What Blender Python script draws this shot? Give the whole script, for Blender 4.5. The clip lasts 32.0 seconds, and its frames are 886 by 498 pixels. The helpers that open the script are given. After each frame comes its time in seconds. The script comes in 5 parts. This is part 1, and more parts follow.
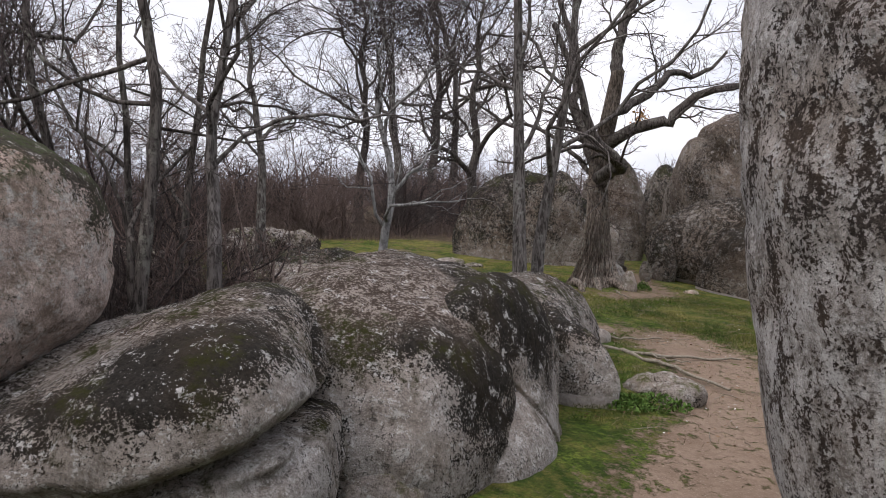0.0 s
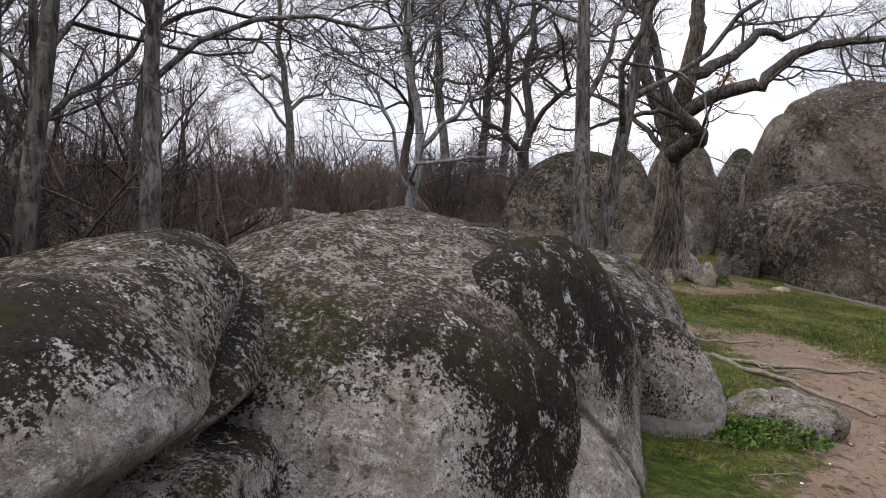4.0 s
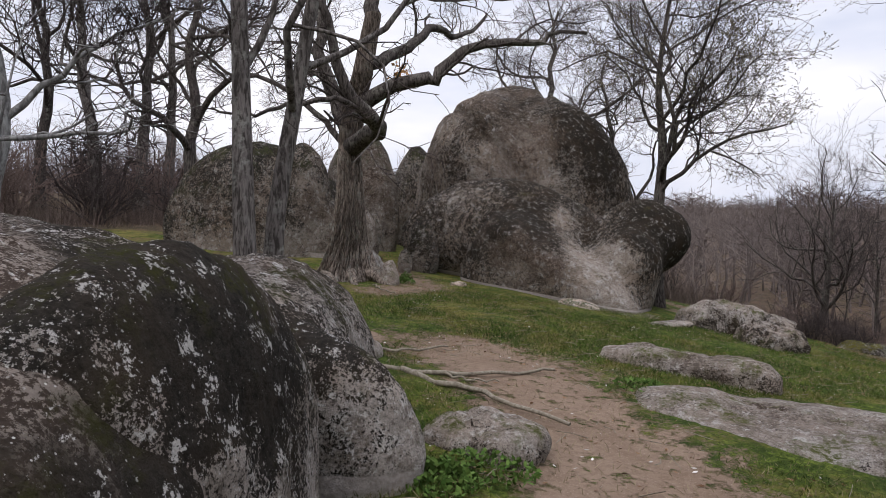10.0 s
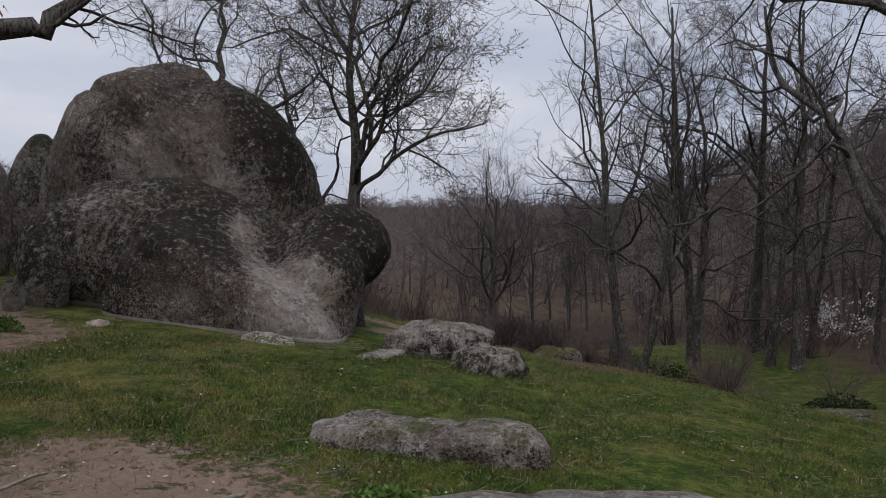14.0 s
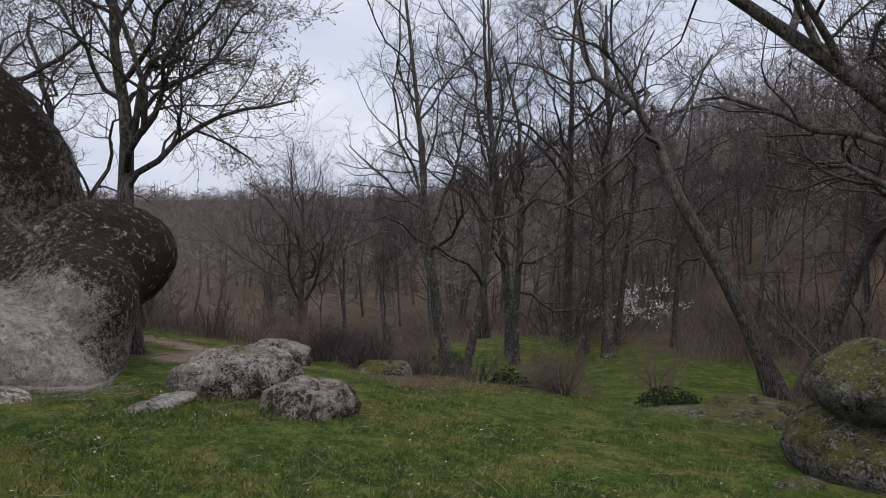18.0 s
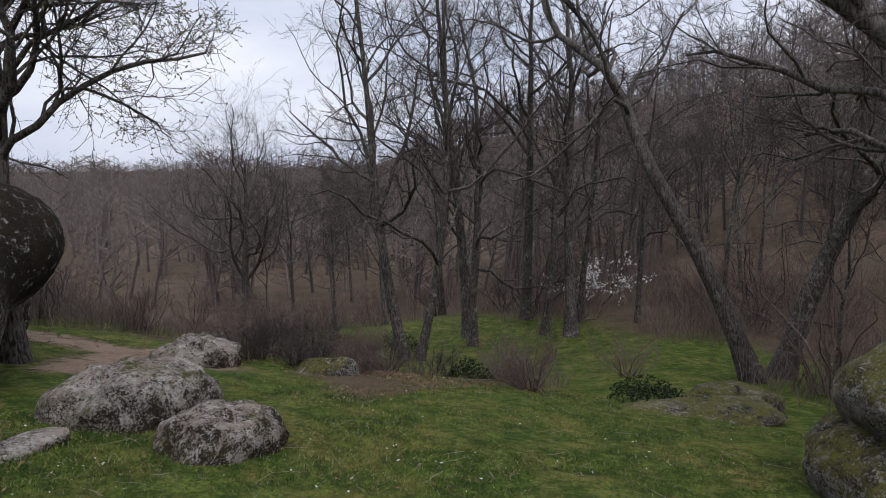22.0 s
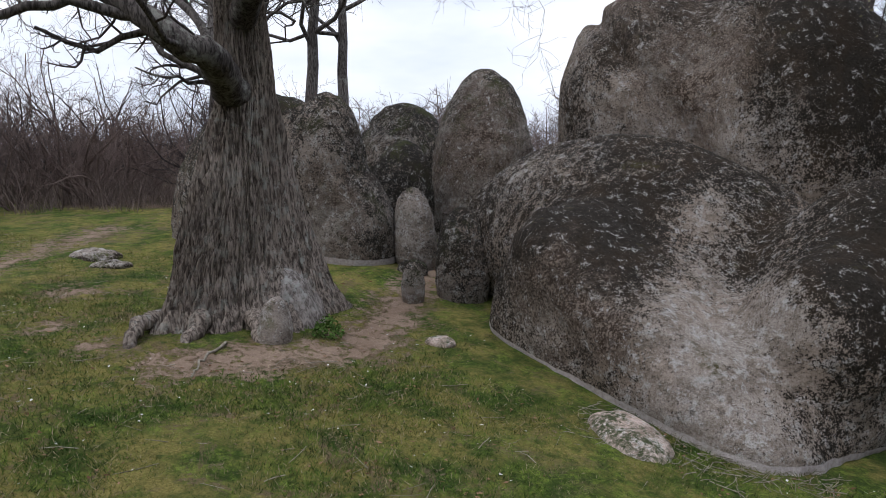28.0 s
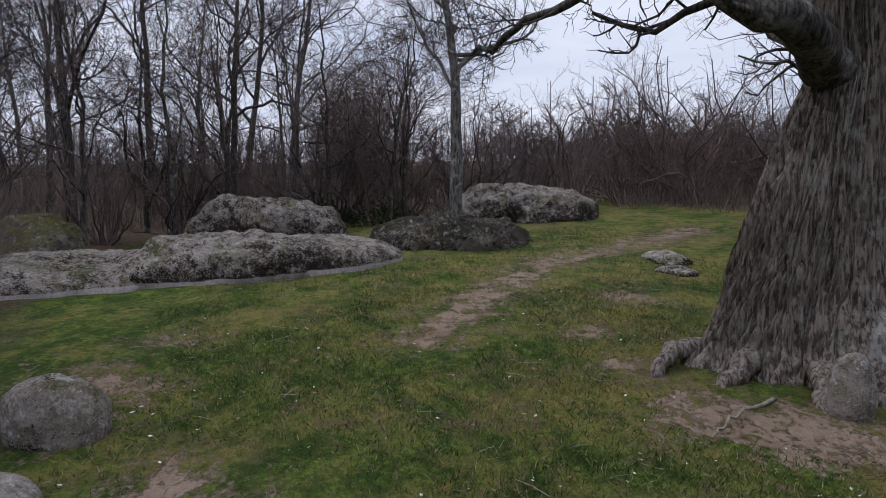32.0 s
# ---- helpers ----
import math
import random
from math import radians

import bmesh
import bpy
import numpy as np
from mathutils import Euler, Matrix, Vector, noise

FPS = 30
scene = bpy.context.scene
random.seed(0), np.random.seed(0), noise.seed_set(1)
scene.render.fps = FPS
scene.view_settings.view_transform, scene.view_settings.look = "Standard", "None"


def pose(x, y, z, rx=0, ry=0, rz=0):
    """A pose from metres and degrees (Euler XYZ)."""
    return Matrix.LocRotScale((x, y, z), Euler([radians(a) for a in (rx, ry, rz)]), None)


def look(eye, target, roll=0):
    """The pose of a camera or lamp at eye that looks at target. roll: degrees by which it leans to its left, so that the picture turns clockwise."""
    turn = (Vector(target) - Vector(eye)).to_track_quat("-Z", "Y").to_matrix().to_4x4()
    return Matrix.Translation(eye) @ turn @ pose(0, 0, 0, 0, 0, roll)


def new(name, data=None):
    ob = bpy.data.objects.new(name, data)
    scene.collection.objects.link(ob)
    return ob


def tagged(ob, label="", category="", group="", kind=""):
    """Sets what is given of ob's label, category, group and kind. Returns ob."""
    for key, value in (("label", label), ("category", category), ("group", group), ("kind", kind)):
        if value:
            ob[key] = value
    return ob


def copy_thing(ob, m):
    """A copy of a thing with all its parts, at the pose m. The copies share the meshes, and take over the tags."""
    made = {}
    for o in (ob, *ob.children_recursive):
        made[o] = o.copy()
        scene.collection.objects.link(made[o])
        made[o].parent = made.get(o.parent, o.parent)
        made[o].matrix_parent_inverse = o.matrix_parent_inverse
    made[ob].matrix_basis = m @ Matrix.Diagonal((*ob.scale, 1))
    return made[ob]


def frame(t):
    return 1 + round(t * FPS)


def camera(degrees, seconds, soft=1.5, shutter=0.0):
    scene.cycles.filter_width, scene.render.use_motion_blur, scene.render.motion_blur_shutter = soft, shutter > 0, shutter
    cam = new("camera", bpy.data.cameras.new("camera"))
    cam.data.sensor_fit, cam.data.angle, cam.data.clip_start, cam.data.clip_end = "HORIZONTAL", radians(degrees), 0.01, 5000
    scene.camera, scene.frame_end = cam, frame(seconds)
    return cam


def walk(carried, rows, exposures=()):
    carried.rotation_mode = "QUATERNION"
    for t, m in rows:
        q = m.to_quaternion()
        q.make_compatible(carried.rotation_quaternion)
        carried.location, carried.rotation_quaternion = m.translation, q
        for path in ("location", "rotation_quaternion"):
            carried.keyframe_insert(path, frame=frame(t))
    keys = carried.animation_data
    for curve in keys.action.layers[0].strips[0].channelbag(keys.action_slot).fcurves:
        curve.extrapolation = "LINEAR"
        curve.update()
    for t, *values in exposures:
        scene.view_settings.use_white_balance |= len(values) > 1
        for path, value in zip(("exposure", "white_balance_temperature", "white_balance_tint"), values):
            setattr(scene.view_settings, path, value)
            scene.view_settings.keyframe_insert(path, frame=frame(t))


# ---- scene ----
cam = camera(65.5, 32.0, soft=0.8)
PATH = [
    (0, (0.704, -2.633, 2.054), (0.001, -0.765, 1.924), -0.3),
    (0.5, (0.646, -2.38, 2.047), (-0.148, -0.548, 1.921), -0.2),
    (1, (0.596, -2.144, 2.047), (-0.284, -0.352, 1.922), -0.1),
    (1.5, (0.541, -1.923, 2.013), (-0.371, -0.148, 1.886), -0.0),
    (2, (0.485, -1.712, 1.948), (-0.429, 0.062, 1.819), 0.0),
    (2.5, (0.424, -1.512, 1.889), (-0.494, 0.261, 1.765), -0.0),
    (4.5, (0.077, -0.675, 1.615), (-0.694, 1.165, 1.475), 0.7),
    (5, (0.004, -0.518, 1.595), (-0.672, 1.359, 1.459), 0.7),
    (5.5, (-0.037, -0.426, 1.594), (-0.593, 1.491, 1.461), 0.7),
    (6, (-0.047, -0.411, 1.588), (-0.469, 1.54, 1.458), 0.5),
    (6.5, (-0.036, -0.411, 1.592), (-0.345, 1.561, 1.461), 0.6),
    (7, (-0.027, -0.399, 1.594), (-0.223, 1.587, 1.463), 0.5),
    (7.5, (-0.019, -0.365, 1.593), (-0.129, 1.627, 1.463), 0.4),
    (8, (-0.014, -0.29, 1.598), (-0.062, 1.705, 1.467), 0.5),
    (8.5, (-0.007, -0.169, 1.604), (-0.015, 1.827, 1.473), 0.4),
    (9, (0.0, 0.0, 1.6), (-0.001, 1.996, 1.47), 0.4),
    (9.5, (0.015, 0.202, 1.604), (0.029, 2.197, 1.472), 0.4),
    (10, (0.026, 0.452, 1.621), (0.055, 2.448, 1.487), 0.3),
    (10.5, (0.054, 0.748, 1.629), (0.115, 2.743, 1.494), 0.3),
    (11, (0.094, 1.083, 1.632), (0.234, 3.074, 1.499), 0.3),
    (11.5, (0.134, 1.451, 1.637), (0.393, 3.43, 1.505), 0.4),
    (12, (0.177, 1.807, 1.641), (0.568, 3.764, 1.511), 0.5),
    (12.5, (0.23, 2.134, 1.654), (0.768, 4.056, 1.524), 0.5),
    (13, (0.285, 2.445, 1.67), (0.949, 4.327, 1.542), 0.3),
    (13.5, (0.354, 2.725, 1.69), (1.142, 4.558, 1.563), 0.2),
    (14, (0.444, 2.996, 1.708), (1.357, 4.771, 1.579), 0.1),
    (14.5, (0.54, 3.238, 1.739), (1.561, 4.953, 1.606), 0.1),
    (15, (0.641, 3.488, 1.745), (1.765, 5.138, 1.613), 0.1),
    (15.5, (0.741, 3.733, 1.732), (1.943, 5.327, 1.603), 0.0),
    (17.5, (1.211, 4.559, 1.739), (2.55, 6.038, 1.593), -0.2),
    (18, (1.336, 4.744, 1.737), (2.704, 6.194, 1.584), -0.2),
    (18.5, (1.461, 4.919, 1.738), (2.854, 6.343, 1.558), -0.3),
    (19, (1.602, 5.079, 1.735), (3.014, 6.478, 1.512), -0.3),
    (19.5, (1.748, 5.229, 1.74), (3.178, 6.606, 1.497), -0.3),
    (20, (1.914, 5.38, 1.738), (3.359, 6.74, 1.492), -0.3),
    (20.5, (2.067, 5.523, 1.739), (3.524, 6.871, 1.495), -0.3),
    (21, (2.213, 5.661, 1.741), (3.671, 7.009, 1.497), -0.3),
    (21.5, (2.36, 5.785, 1.753), (3.817, 7.133, 1.511), -0.4),
    (22, (2.507, 5.897, 1.766), (3.963, 7.247, 1.524), -0.5),
    (22.5, (2.658, 6.012, 1.77), (4.107, 7.369, 1.529), -0.5),
    (23, (2.811, 6.132, 1.781), (4.216, 7.535, 1.538), -0.4),
    (23.5, (2.957, 6.245, 1.783), (4.275, 7.729, 1.541), -0.5),
    (24, (3.091, 6.361, 1.769), (4.259, 7.967, 1.532), -0.6),
    (24.5, (3.208, 6.494, 1.753), (4.141, 8.248, 1.52), -0.6),
    (25, (3.33, 6.648, 1.73), (3.994, 8.521, 1.502), -0.5),
    (25.5, (3.424, 6.801, 1.716), (3.812, 8.751, 1.494), -0.3),
    (27.5, (3.873, 7.346, 1.904), (3.134, 9.186, 1.642), -0.9),
    (28, (3.88, 7.516, 1.91), (2.894, 9.236, 1.65), -0.8),
    (28.5, (3.867, 7.677, 1.929), (2.654, 9.246, 1.668), -0.7),
    (29, (3.837, 7.854, 1.948), (2.418, 9.24, 1.687), -0.6),
    (29.5, (3.769, 8.027, 1.947), (2.172, 9.204, 1.69), -0.6),
    (30, (3.685, 8.177, 1.947), (1.941, 9.123, 1.693), -0.6),
    (30.5, (3.58, 8.316, 1.946), (1.725, 9.021, 1.693), -0.5),
    (31, (3.452, 8.44, 1.939), (1.544, 8.982, 1.687), -0.4),
    (31.5, (3.313, 8.552, 1.934), (1.383, 9.01, 1.681), -0.3),
    (32, (3.151, 8.666, 1.924), (1.208, 9.07, 1.672), -0.3),
]
EXPOSURES = [(0, 0.34, 6700, 16), (5, 0.38, 6650, 16), (7, 0.3, 6650, 16), (10, 0.2, 6600, 16), (12, 0.03, 6500, 15), (13, -0.3, 6400, 15), (14, -0.4, 6350, 14), (16, -0.26, 6350, 14), (20, 0.04, 6350, 14), (23, 0.04, 6350, 14), (25, 0.0, 6250, 14), (26.5, 0.16, 6300, 13), (28, 0.32, 6250, 13), (29, 0.18, 6150, 12), (30, 0.0, 6050, 13), (31, -0.1, 6050, 14), (32, -0.08, 6050, 15)]
walk(cam, [(t, look(eye, target, roll)) for t, eye, target, roll in PATH], EXPOSURES)

# ---------------------------------------------------------------- light
SUN_EL, SUN_AZ = radians(48), radians(205)
world = bpy.data.worlds.new("overcast_sky")
scene.world = world
world.use_nodes = True
wn, wl = world.node_tree.nodes, world.node_tree.links
wn.clear()
w_out = wn.new("ShaderNodeOutputWorld")
w_bg = wn.new("ShaderNodeBackground")
w_sky = wn.new("ShaderNodeTexSky")
w_sky.sky_type = "NISHITA"
w_sky.sun_disc = False
w_sky.sun_elevation, w_sky.sun_rotation = SUN_EL, SUN_AZ
w_sky.air_density, w_sky.dust_density = 1.0, 2.5
w_tc = wn.new("ShaderNodeTexCoord")
w_map = wn.new("ShaderNodeMapping")
w_map.inputs["Scale"].default_value = (1.0, 1.0, 3.2)
w_no = wn.new("ShaderNodeTexNoise")
w_no.inputs["Scale"].default_value = 1.9
w_no.inputs["Detail"].default_value = 5
w_no.inputs["Roughness"].default_value = 0.55
w_rmp = wn.new("ShaderNodeValToRGB")
w_rmp.color_ramp.elements[0].position, w_rmp.color_ramp.elements[0].color = 0.36, (6.3, 7.0, 8.3, 1)
w_rmp.color_ramp.elements[1].position, w_rmp.color_ramp.elements[1].color = 0.64, (9.4, 9.65, 10.2, 1)
w_mix = wn.new("ShaderNodeMix")
w_mix.data_type = "RGBA"
w_mix.inputs[0].default_value = 0.9
wl.new(w_tc.outputs["Generated"], w_map.inputs["Vector"])
wl.new(w_map.outputs["Vector"], w_no.inputs["Vector"])
wl.new(w_no.outputs["Fac"], w_rmp.inputs["Fac"])
wl.new(w_sky.outputs["Color"], w_mix.inputs[6])
wl.new(w_rmp.outputs["Color"], w_mix.inputs[7])
# an overcast sky is brighter overhead than at the horizon
w_sep = wn.new("ShaderNodeSeparateXYZ")
w_zen = wn.new("ShaderNodeMapRange")
w_zen.inputs["From Min"].default_value, w_zen.inputs["From Max"].default_value = 0.28, 1.0
w_zen.inputs["To Min"].default_value, w_zen.inputs["To Max"].default_value = 1.0, 2.5
w_mul = wn.new("ShaderNodeVectorMath")
w_mul.operation = "SCALE"
wl.new(w_tc.outputs["Generated"], w_sep.inputs[0])
wl.new(w_sep.outputs["Z"], w_zen.inputs["Value"])
wl.new(w_mix.outputs[2], w_mul.inputs[0])
wl.new(w_zen.outputs["Result"], w_mul.inputs["Scale"])
wl.new(w_mul.outputs["Vector"], w_bg.inputs["Color"])
w_bg.inputs["Strength"].default_value = 0.1
wl.new(w_bg.outputs["Background"], w_out.inputs["Surface"])

sun = new("sun", bpy.data.lights.new("sun", "SUN"))
sun.data.energy, sun.data.angle, sun.data.color = 1.0, radians(30), (1.0, 0.97, 0.92)
sun.matrix_world = look((20 * math.sin(SUN_AZ) * math.cos(SUN_EL), 20 * math.cos(SUN_AZ) * math.cos(SUN_EL), 20 * math.sin(SUN_EL)), (0, 0, 0))


# ---------------------------------------------------------------- materials
class Nodes:
    """A short way to write a node material."""

    def __init__(self, name, rough=0.9):
        self.mat = bpy.data.materials.new(name)
        self.mat.use_nodes = True
        self.tree = self.mat.node_tree
        self.bsdf = self.tree.nodes["Principled BSDF"]
        self.bsdf.inputs["Roughness"].default_value = rough
        self.bsdf.inputs["Specular IOR Level"].default_value = 0.08
        self.pos = self.tree.nodes.new("ShaderNodeNewGeometry")

    def link(self, a, b):
        self.tree.links.new(a, b)

    def where(self, scale=(1, 1, 1), local=False):
        m = self.tree.nodes.new("ShaderNodeMapping")
        m.inputs["Scale"].default_value = scale
        if local:
            tc = self.tree.nodes.new("ShaderNodeTexCoord")
            self.link(tc.outputs["Object"], m.inputs["Vector"])
        else:
            self.link(self.pos.outputs["Position"], m.inputs["Vector"])
        return m.outputs["Vector"]

    def noise(self, scale, detail=4, rough=0.6, vec=None, distort=0.0):
        n = self.tree.nodes.new("ShaderNodeTexNoise")
        n.inputs["Scale"].default_value, n.inputs["Detail"].default_value = scale, detail
        n.inputs["Roughness"].default_value, n.inputs["Distortion"].default_value = rough, distort
        self.link(vec if vec else self.pos.outputs["Position"], n.inputs["Vector"])
        return n.outputs["Fac"]

    def cells(self, scale, vec=None, feature="F1", out="Distance"):
        n = self.tree.nodes.new("ShaderNodeTexVoronoi")
        n.feature = feature
        n.inputs["Scale"].default_value = scale
        self.link(vec if vec else self.pos.outputs["Position"], n.inputs["Vector"])
        return n.outputs[out]

    def ramp(self, fac, lo, hi, a=(0, 0, 0), b=(1, 1, 1)):
        n = self.tree.nodes.new("ShaderNodeValToRGB")
        e = n.color_ramp.elements
        e[0].position, e[0].color = lo, (*a, 1)
        e[1].position, e[1].color = hi, (*b, 1)
        self.link(fac, n.inputs["Fac"])
        return n.outputs["Color"]

    def math(self, op, a, b=0.0, c=None):
        n = self.tree.nodes.new("ShaderNodeMath")
        n.operation = op
        for k, v in enumerate((a, b) if c is None else (a, b, c)):
            if isinstance(v, (int, float)):
                n.inputs[k].default_value = v
            else:
                self.link(v, n.inputs[k])
        return n.outputs[0]

    def mix(self, fac, a, b, kind="MIX"):
        n = self.tree.nodes.new("ShaderNodeMix")
        n.data_type, n.blend_type = "RGBA", kind
        for k, v in ((0, fac), (6, a), (7, b)):
            if isinstance(v, (int, float)):
                n.inputs[k].default_value = v
            elif isinstance(v, tuple):
                n.inputs[k].default_value = (*v, 1)
            else:
                self.link(v, n.inputs[k])
        return n.outputs[2]

    def up(self):
        s = self.tree.nodes.new("ShaderNodeSeparateXYZ")
        self.link(self.pos.outputs["Normal"], s.inputs[0])
        return s.outputs["Z"]

    def attr(self, name):
        n = self.tree.nodes.new("ShaderNodeAttribute")
        n.attribute_name = name
        return n.outputs["Fac"]

    def per_object(self):
        return self.tree.nodes.new("ShaderNodeObjectInfo").outputs["Random"]

    def per_island(self):
        return self.pos.outputs["Random Per Island"]

    def finish(self, colour, height=None, strength=0.5, distance=0.02, rough=None):
        self.link(colour, self.bsdf.inputs["Base Color"])
        if rough is not None:
            self.link(rough, self.bsdf.inputs["Roughness"])
        if height is not None:
            b = self.tree.nodes.new("ShaderNodeBump")
            b.inputs["Strength"].default_value, b.inputs["Distance"].default_value = strength, distance
            self.link(height, b.inputs["Height"])
            self.link(b.outputs["Normal"], self.bsdf.inputs["Normal"])
        return self.mat


def rock_material(name, grey, dark, pale, cover, top=0.0, patch=1.3, speckle=0.5, moss=None, moss_at=0.62, stretch=1.0, blotch=12.0):
    """Granite under black crust lichen and pale lichen patches. cover: share of crust, about 0 to 1; top: more on upper faces; the rock's own
    crust attribute says where the crust grows thick or thin, grit where it is a brown-grey grainy mat, and foot where sunken soil has bared a pale band."""
    n = Nodes(name, 0.93)
    vec = n.where((1, 1, stretch)) if stretch != 1.0 else None
    big = n.noise(patch, 4, 0.6, vec=vec, distort=0.5)
    mid = n.noise(blotch, 6, 0.72, vec=vec, distort=0.2)
    fine = n.noise(46, 5, 0.8)
    speck = n.noise(170, 2, 0.6)
    grain = n.mix(n.ramp(speck, 0.3, 0.72), tuple(c * 0.6 for c in grey), tuple(min(1, c * 1.28) for c in grey))
    base = n.mix(n.ramp(n.noise(1.1, 5, 0.65), 0.35, 0.68), grain, tuple(c * f for c, f in zip(grey, (0.80, 0.70, 0.62))))
    stain = n.math("ADD", n.math("MULTIPLY", n.noise(4.2, 7, 0.78, vec=vec, distort=0.6), 0.7), n.math("MULTIPLY", fine, 0.45))
    base = n.mix(n.ramp(stain, 0.535, 0.66), base, tuple(c * f for c, f in zip(grey, (0.42, 0.38, 0.34))))
    base = n.mix(n.math("MULTIPLY", n.ramp(n.noise(7.5, 7, 0.8, distort=0.2), 0.53, 0.6), 0.75), base, n.mix(fine, tuple(c * 0.8 for c in pale), pale))
    pepper = n.noise(88, 4, 0.75)
    total = n.math("ADD", n.math("MULTIPLY", big, 0.6), n.math("MULTIPLY", mid, 0.8))
    total = n.math("ADD", total, n.math("ADD", n.math("MULTIPLY", fine, speckle * 1.2), n.math("MULTIPLY", pepper, 0.55)))
    total = n.math("ADD", total, n.math("MULTIPLY", n.up(), top))
    total = n.math("ADD", total, n.attr("crust"))
    edge = 0.5 * (0.6 + 0.8 + speckle * 1.2 + 0.55) + 0.34 * (0.5 - cover) + top * 0.35
    crust = n.ramp(n.math("SUBTRACT", total, edge - 0.5), 0.492, 0.515)
    dark_tone = n.mix(n.ramp(n.noise(38, 5, 0.75), 0.36, 0.66), tuple(c * 0.7 for c in dark), tuple(c * 2.0 for c in dark))
    dark_tone = n.mix(n.math("MULTIPLY", n.ramp(n.noise(2.3, 4, 0.6), 0.45, 0.7), 0.6), dark_tone, tuple(c * f for c, f in zip(dark, (2.3, 1.9, 1.5))))
    dots = n.math("MULTIPLY", n.ramp(n.noise(27, 5, 0.75, distort=0.5), 0.56, 0.6), n.ramp(n.noise(3.4, 4), 0.36, 0.6))
    base = n.mix(n.math("MULTIPLY", dots, 0.8), base, tuple(c * 2.2 for c in dark))
    base = n.mix(n.math("MULTIPLY", n.ramp(pepper, 0.55, 0.62), 0.6), base, tuple(c * 0.3 for c in grey))
    colour = n.mix(crust, base, dark_tone)
    mat_at = n.ramp(n.math("ADD", n.math("ADD", n.attr("grit"), 0.08), n.math("MULTIPLY", n.math("SUBTRACT", n.noise(3.1, 5, 0.7), 0.5), 1.2)), 0.25, 0.6)
    grains = n.ramp(n.math("ADD", n.math("MULTIPLY", n.noise(42, 5, 0.8), 0.65), n.math("MULTIPLY", mid, 0.35)), 0.497, 0.54)
    crumbs = n.mix(pepper, tuple(c * f for c, f in zip(grey, (0.42, 0.37, 0.33))), tuple(c * f for c, f in zip(grey, (0.92, 0.84, 0.78))))
    colour = n.mix(mat_at, colour, n.mix(grains, n.mix(pepper, tuple(c * f for c, f in zip(grey, (0.06, 0.046, 0.037))), tuple(c * f for c, f in zip(grey, (0.22, 0.17, 0.14)))), crumbs))
    spots = n.math("ADD", n.math("MULTIPLY", n.noise(9, 6, 0.75, distort=0.2), 0.72), n.math("MULTIPLY", n.noise(60, 3, 0.7), 0.34))
    colour = n.mix(n.math("MULTIPLY", n.ramp(spots, 0.60, 0.635), 0.85), colour, n.mix(fine, tuple(c * 0.75 for c in pale), pale))
    flecks = n.ramp(n.cells(34), 0.09, 0.15, (1, 1, 1), (0, 0, 0))
    colour = n.mix(n.math("MULTIPLY", flecks, n.math("MULTIPLY", n.ramp(n.noise(4.1, 4, 0.7), 0.5, 0.6), 0.7)), colour, tuple(min(1, c * 1.15) for c in pale))
    if moss:
        green = n.math("MULTIPLY", n.ramp(n.noise(2.4, 6, 0.7), moss_at - 0.1, moss_at), n.ramp(n.up(), 0.0, 0.7))
        green = n.math("MULTIPLY", green, n.ramp(n.noise(24, 5, 0.75), 0.40, 0.54))
        colour = n.mix(green, colour, n.mix(n.noise(45, 4), tuple(c * 0.45 for c in moss), moss))
    foot = n.ramp(n.math("ADD", n.attr("foot"), n.math("MULTIPLY", n.math("SUBTRACT", n.noise(13, 4), 0.5), 0.5)), 0.45, 0.6)
    colour = n.mix(foot, colour, n.mix(n.ramp(n.noise(30, 4), 0.35, 0.65), (0.36, 0.315, 0.29), (0.52, 0.47, 0.44)))
    height = n.math("ADD", n.math("MULTIPLY", fine, 0.9), n.math("MULTIPLY", mid, 0.9))
    height = n.math("ADD", height, n.math("MULTIPLY", speck, 0.3))
    height = n.math("ADD", height, n.math("MULTIPLY", crust, 0.2))
    height = n.math("ADD", height, n.math("MULTIPLY", n.noise(5.5, 6, 0.7), 1.6))
    return n.finish(colour, height, 1.0, 0.034)


def bark_material(name, a, b, ridge=26.0, streak=0.2, lichen=None, deep=0.02):
    n = Nodes(name, 0.95)
    v = n.where((1, 1, streak), local=True)
    ridges = n.noise(ridge, 5, 0.65, vec=v, distort=0.55)
    cracks = n.cells(ridge * 0.8, vec=v)
    tone = n.mix(n.ramp(ridges, 0.41, 0.58), a, b)
    tone = n.mix(n.math("MULTIPLY", n.ramp(n.noise(1.4, 4, 0.6), 0.35, 0.7), 0.6), tone, tuple(c * 0.75 for c in a))
    if lichen:
        spots = n.math("MULTIPLY", n.ramp(n.noise(7, 5, 0.7), 0.52, 0.62), n.ramp(n.noise(1.2, 3), 0.4, 0.62))
        tone = n.mix(n.math("MULTIPLY", spots, 0.8), tone, lichen)
    return n.finish(tone, n.math("ADD", ridges, n.math("MULTIPLY", cracks, 0.8)), 0.9, deep)


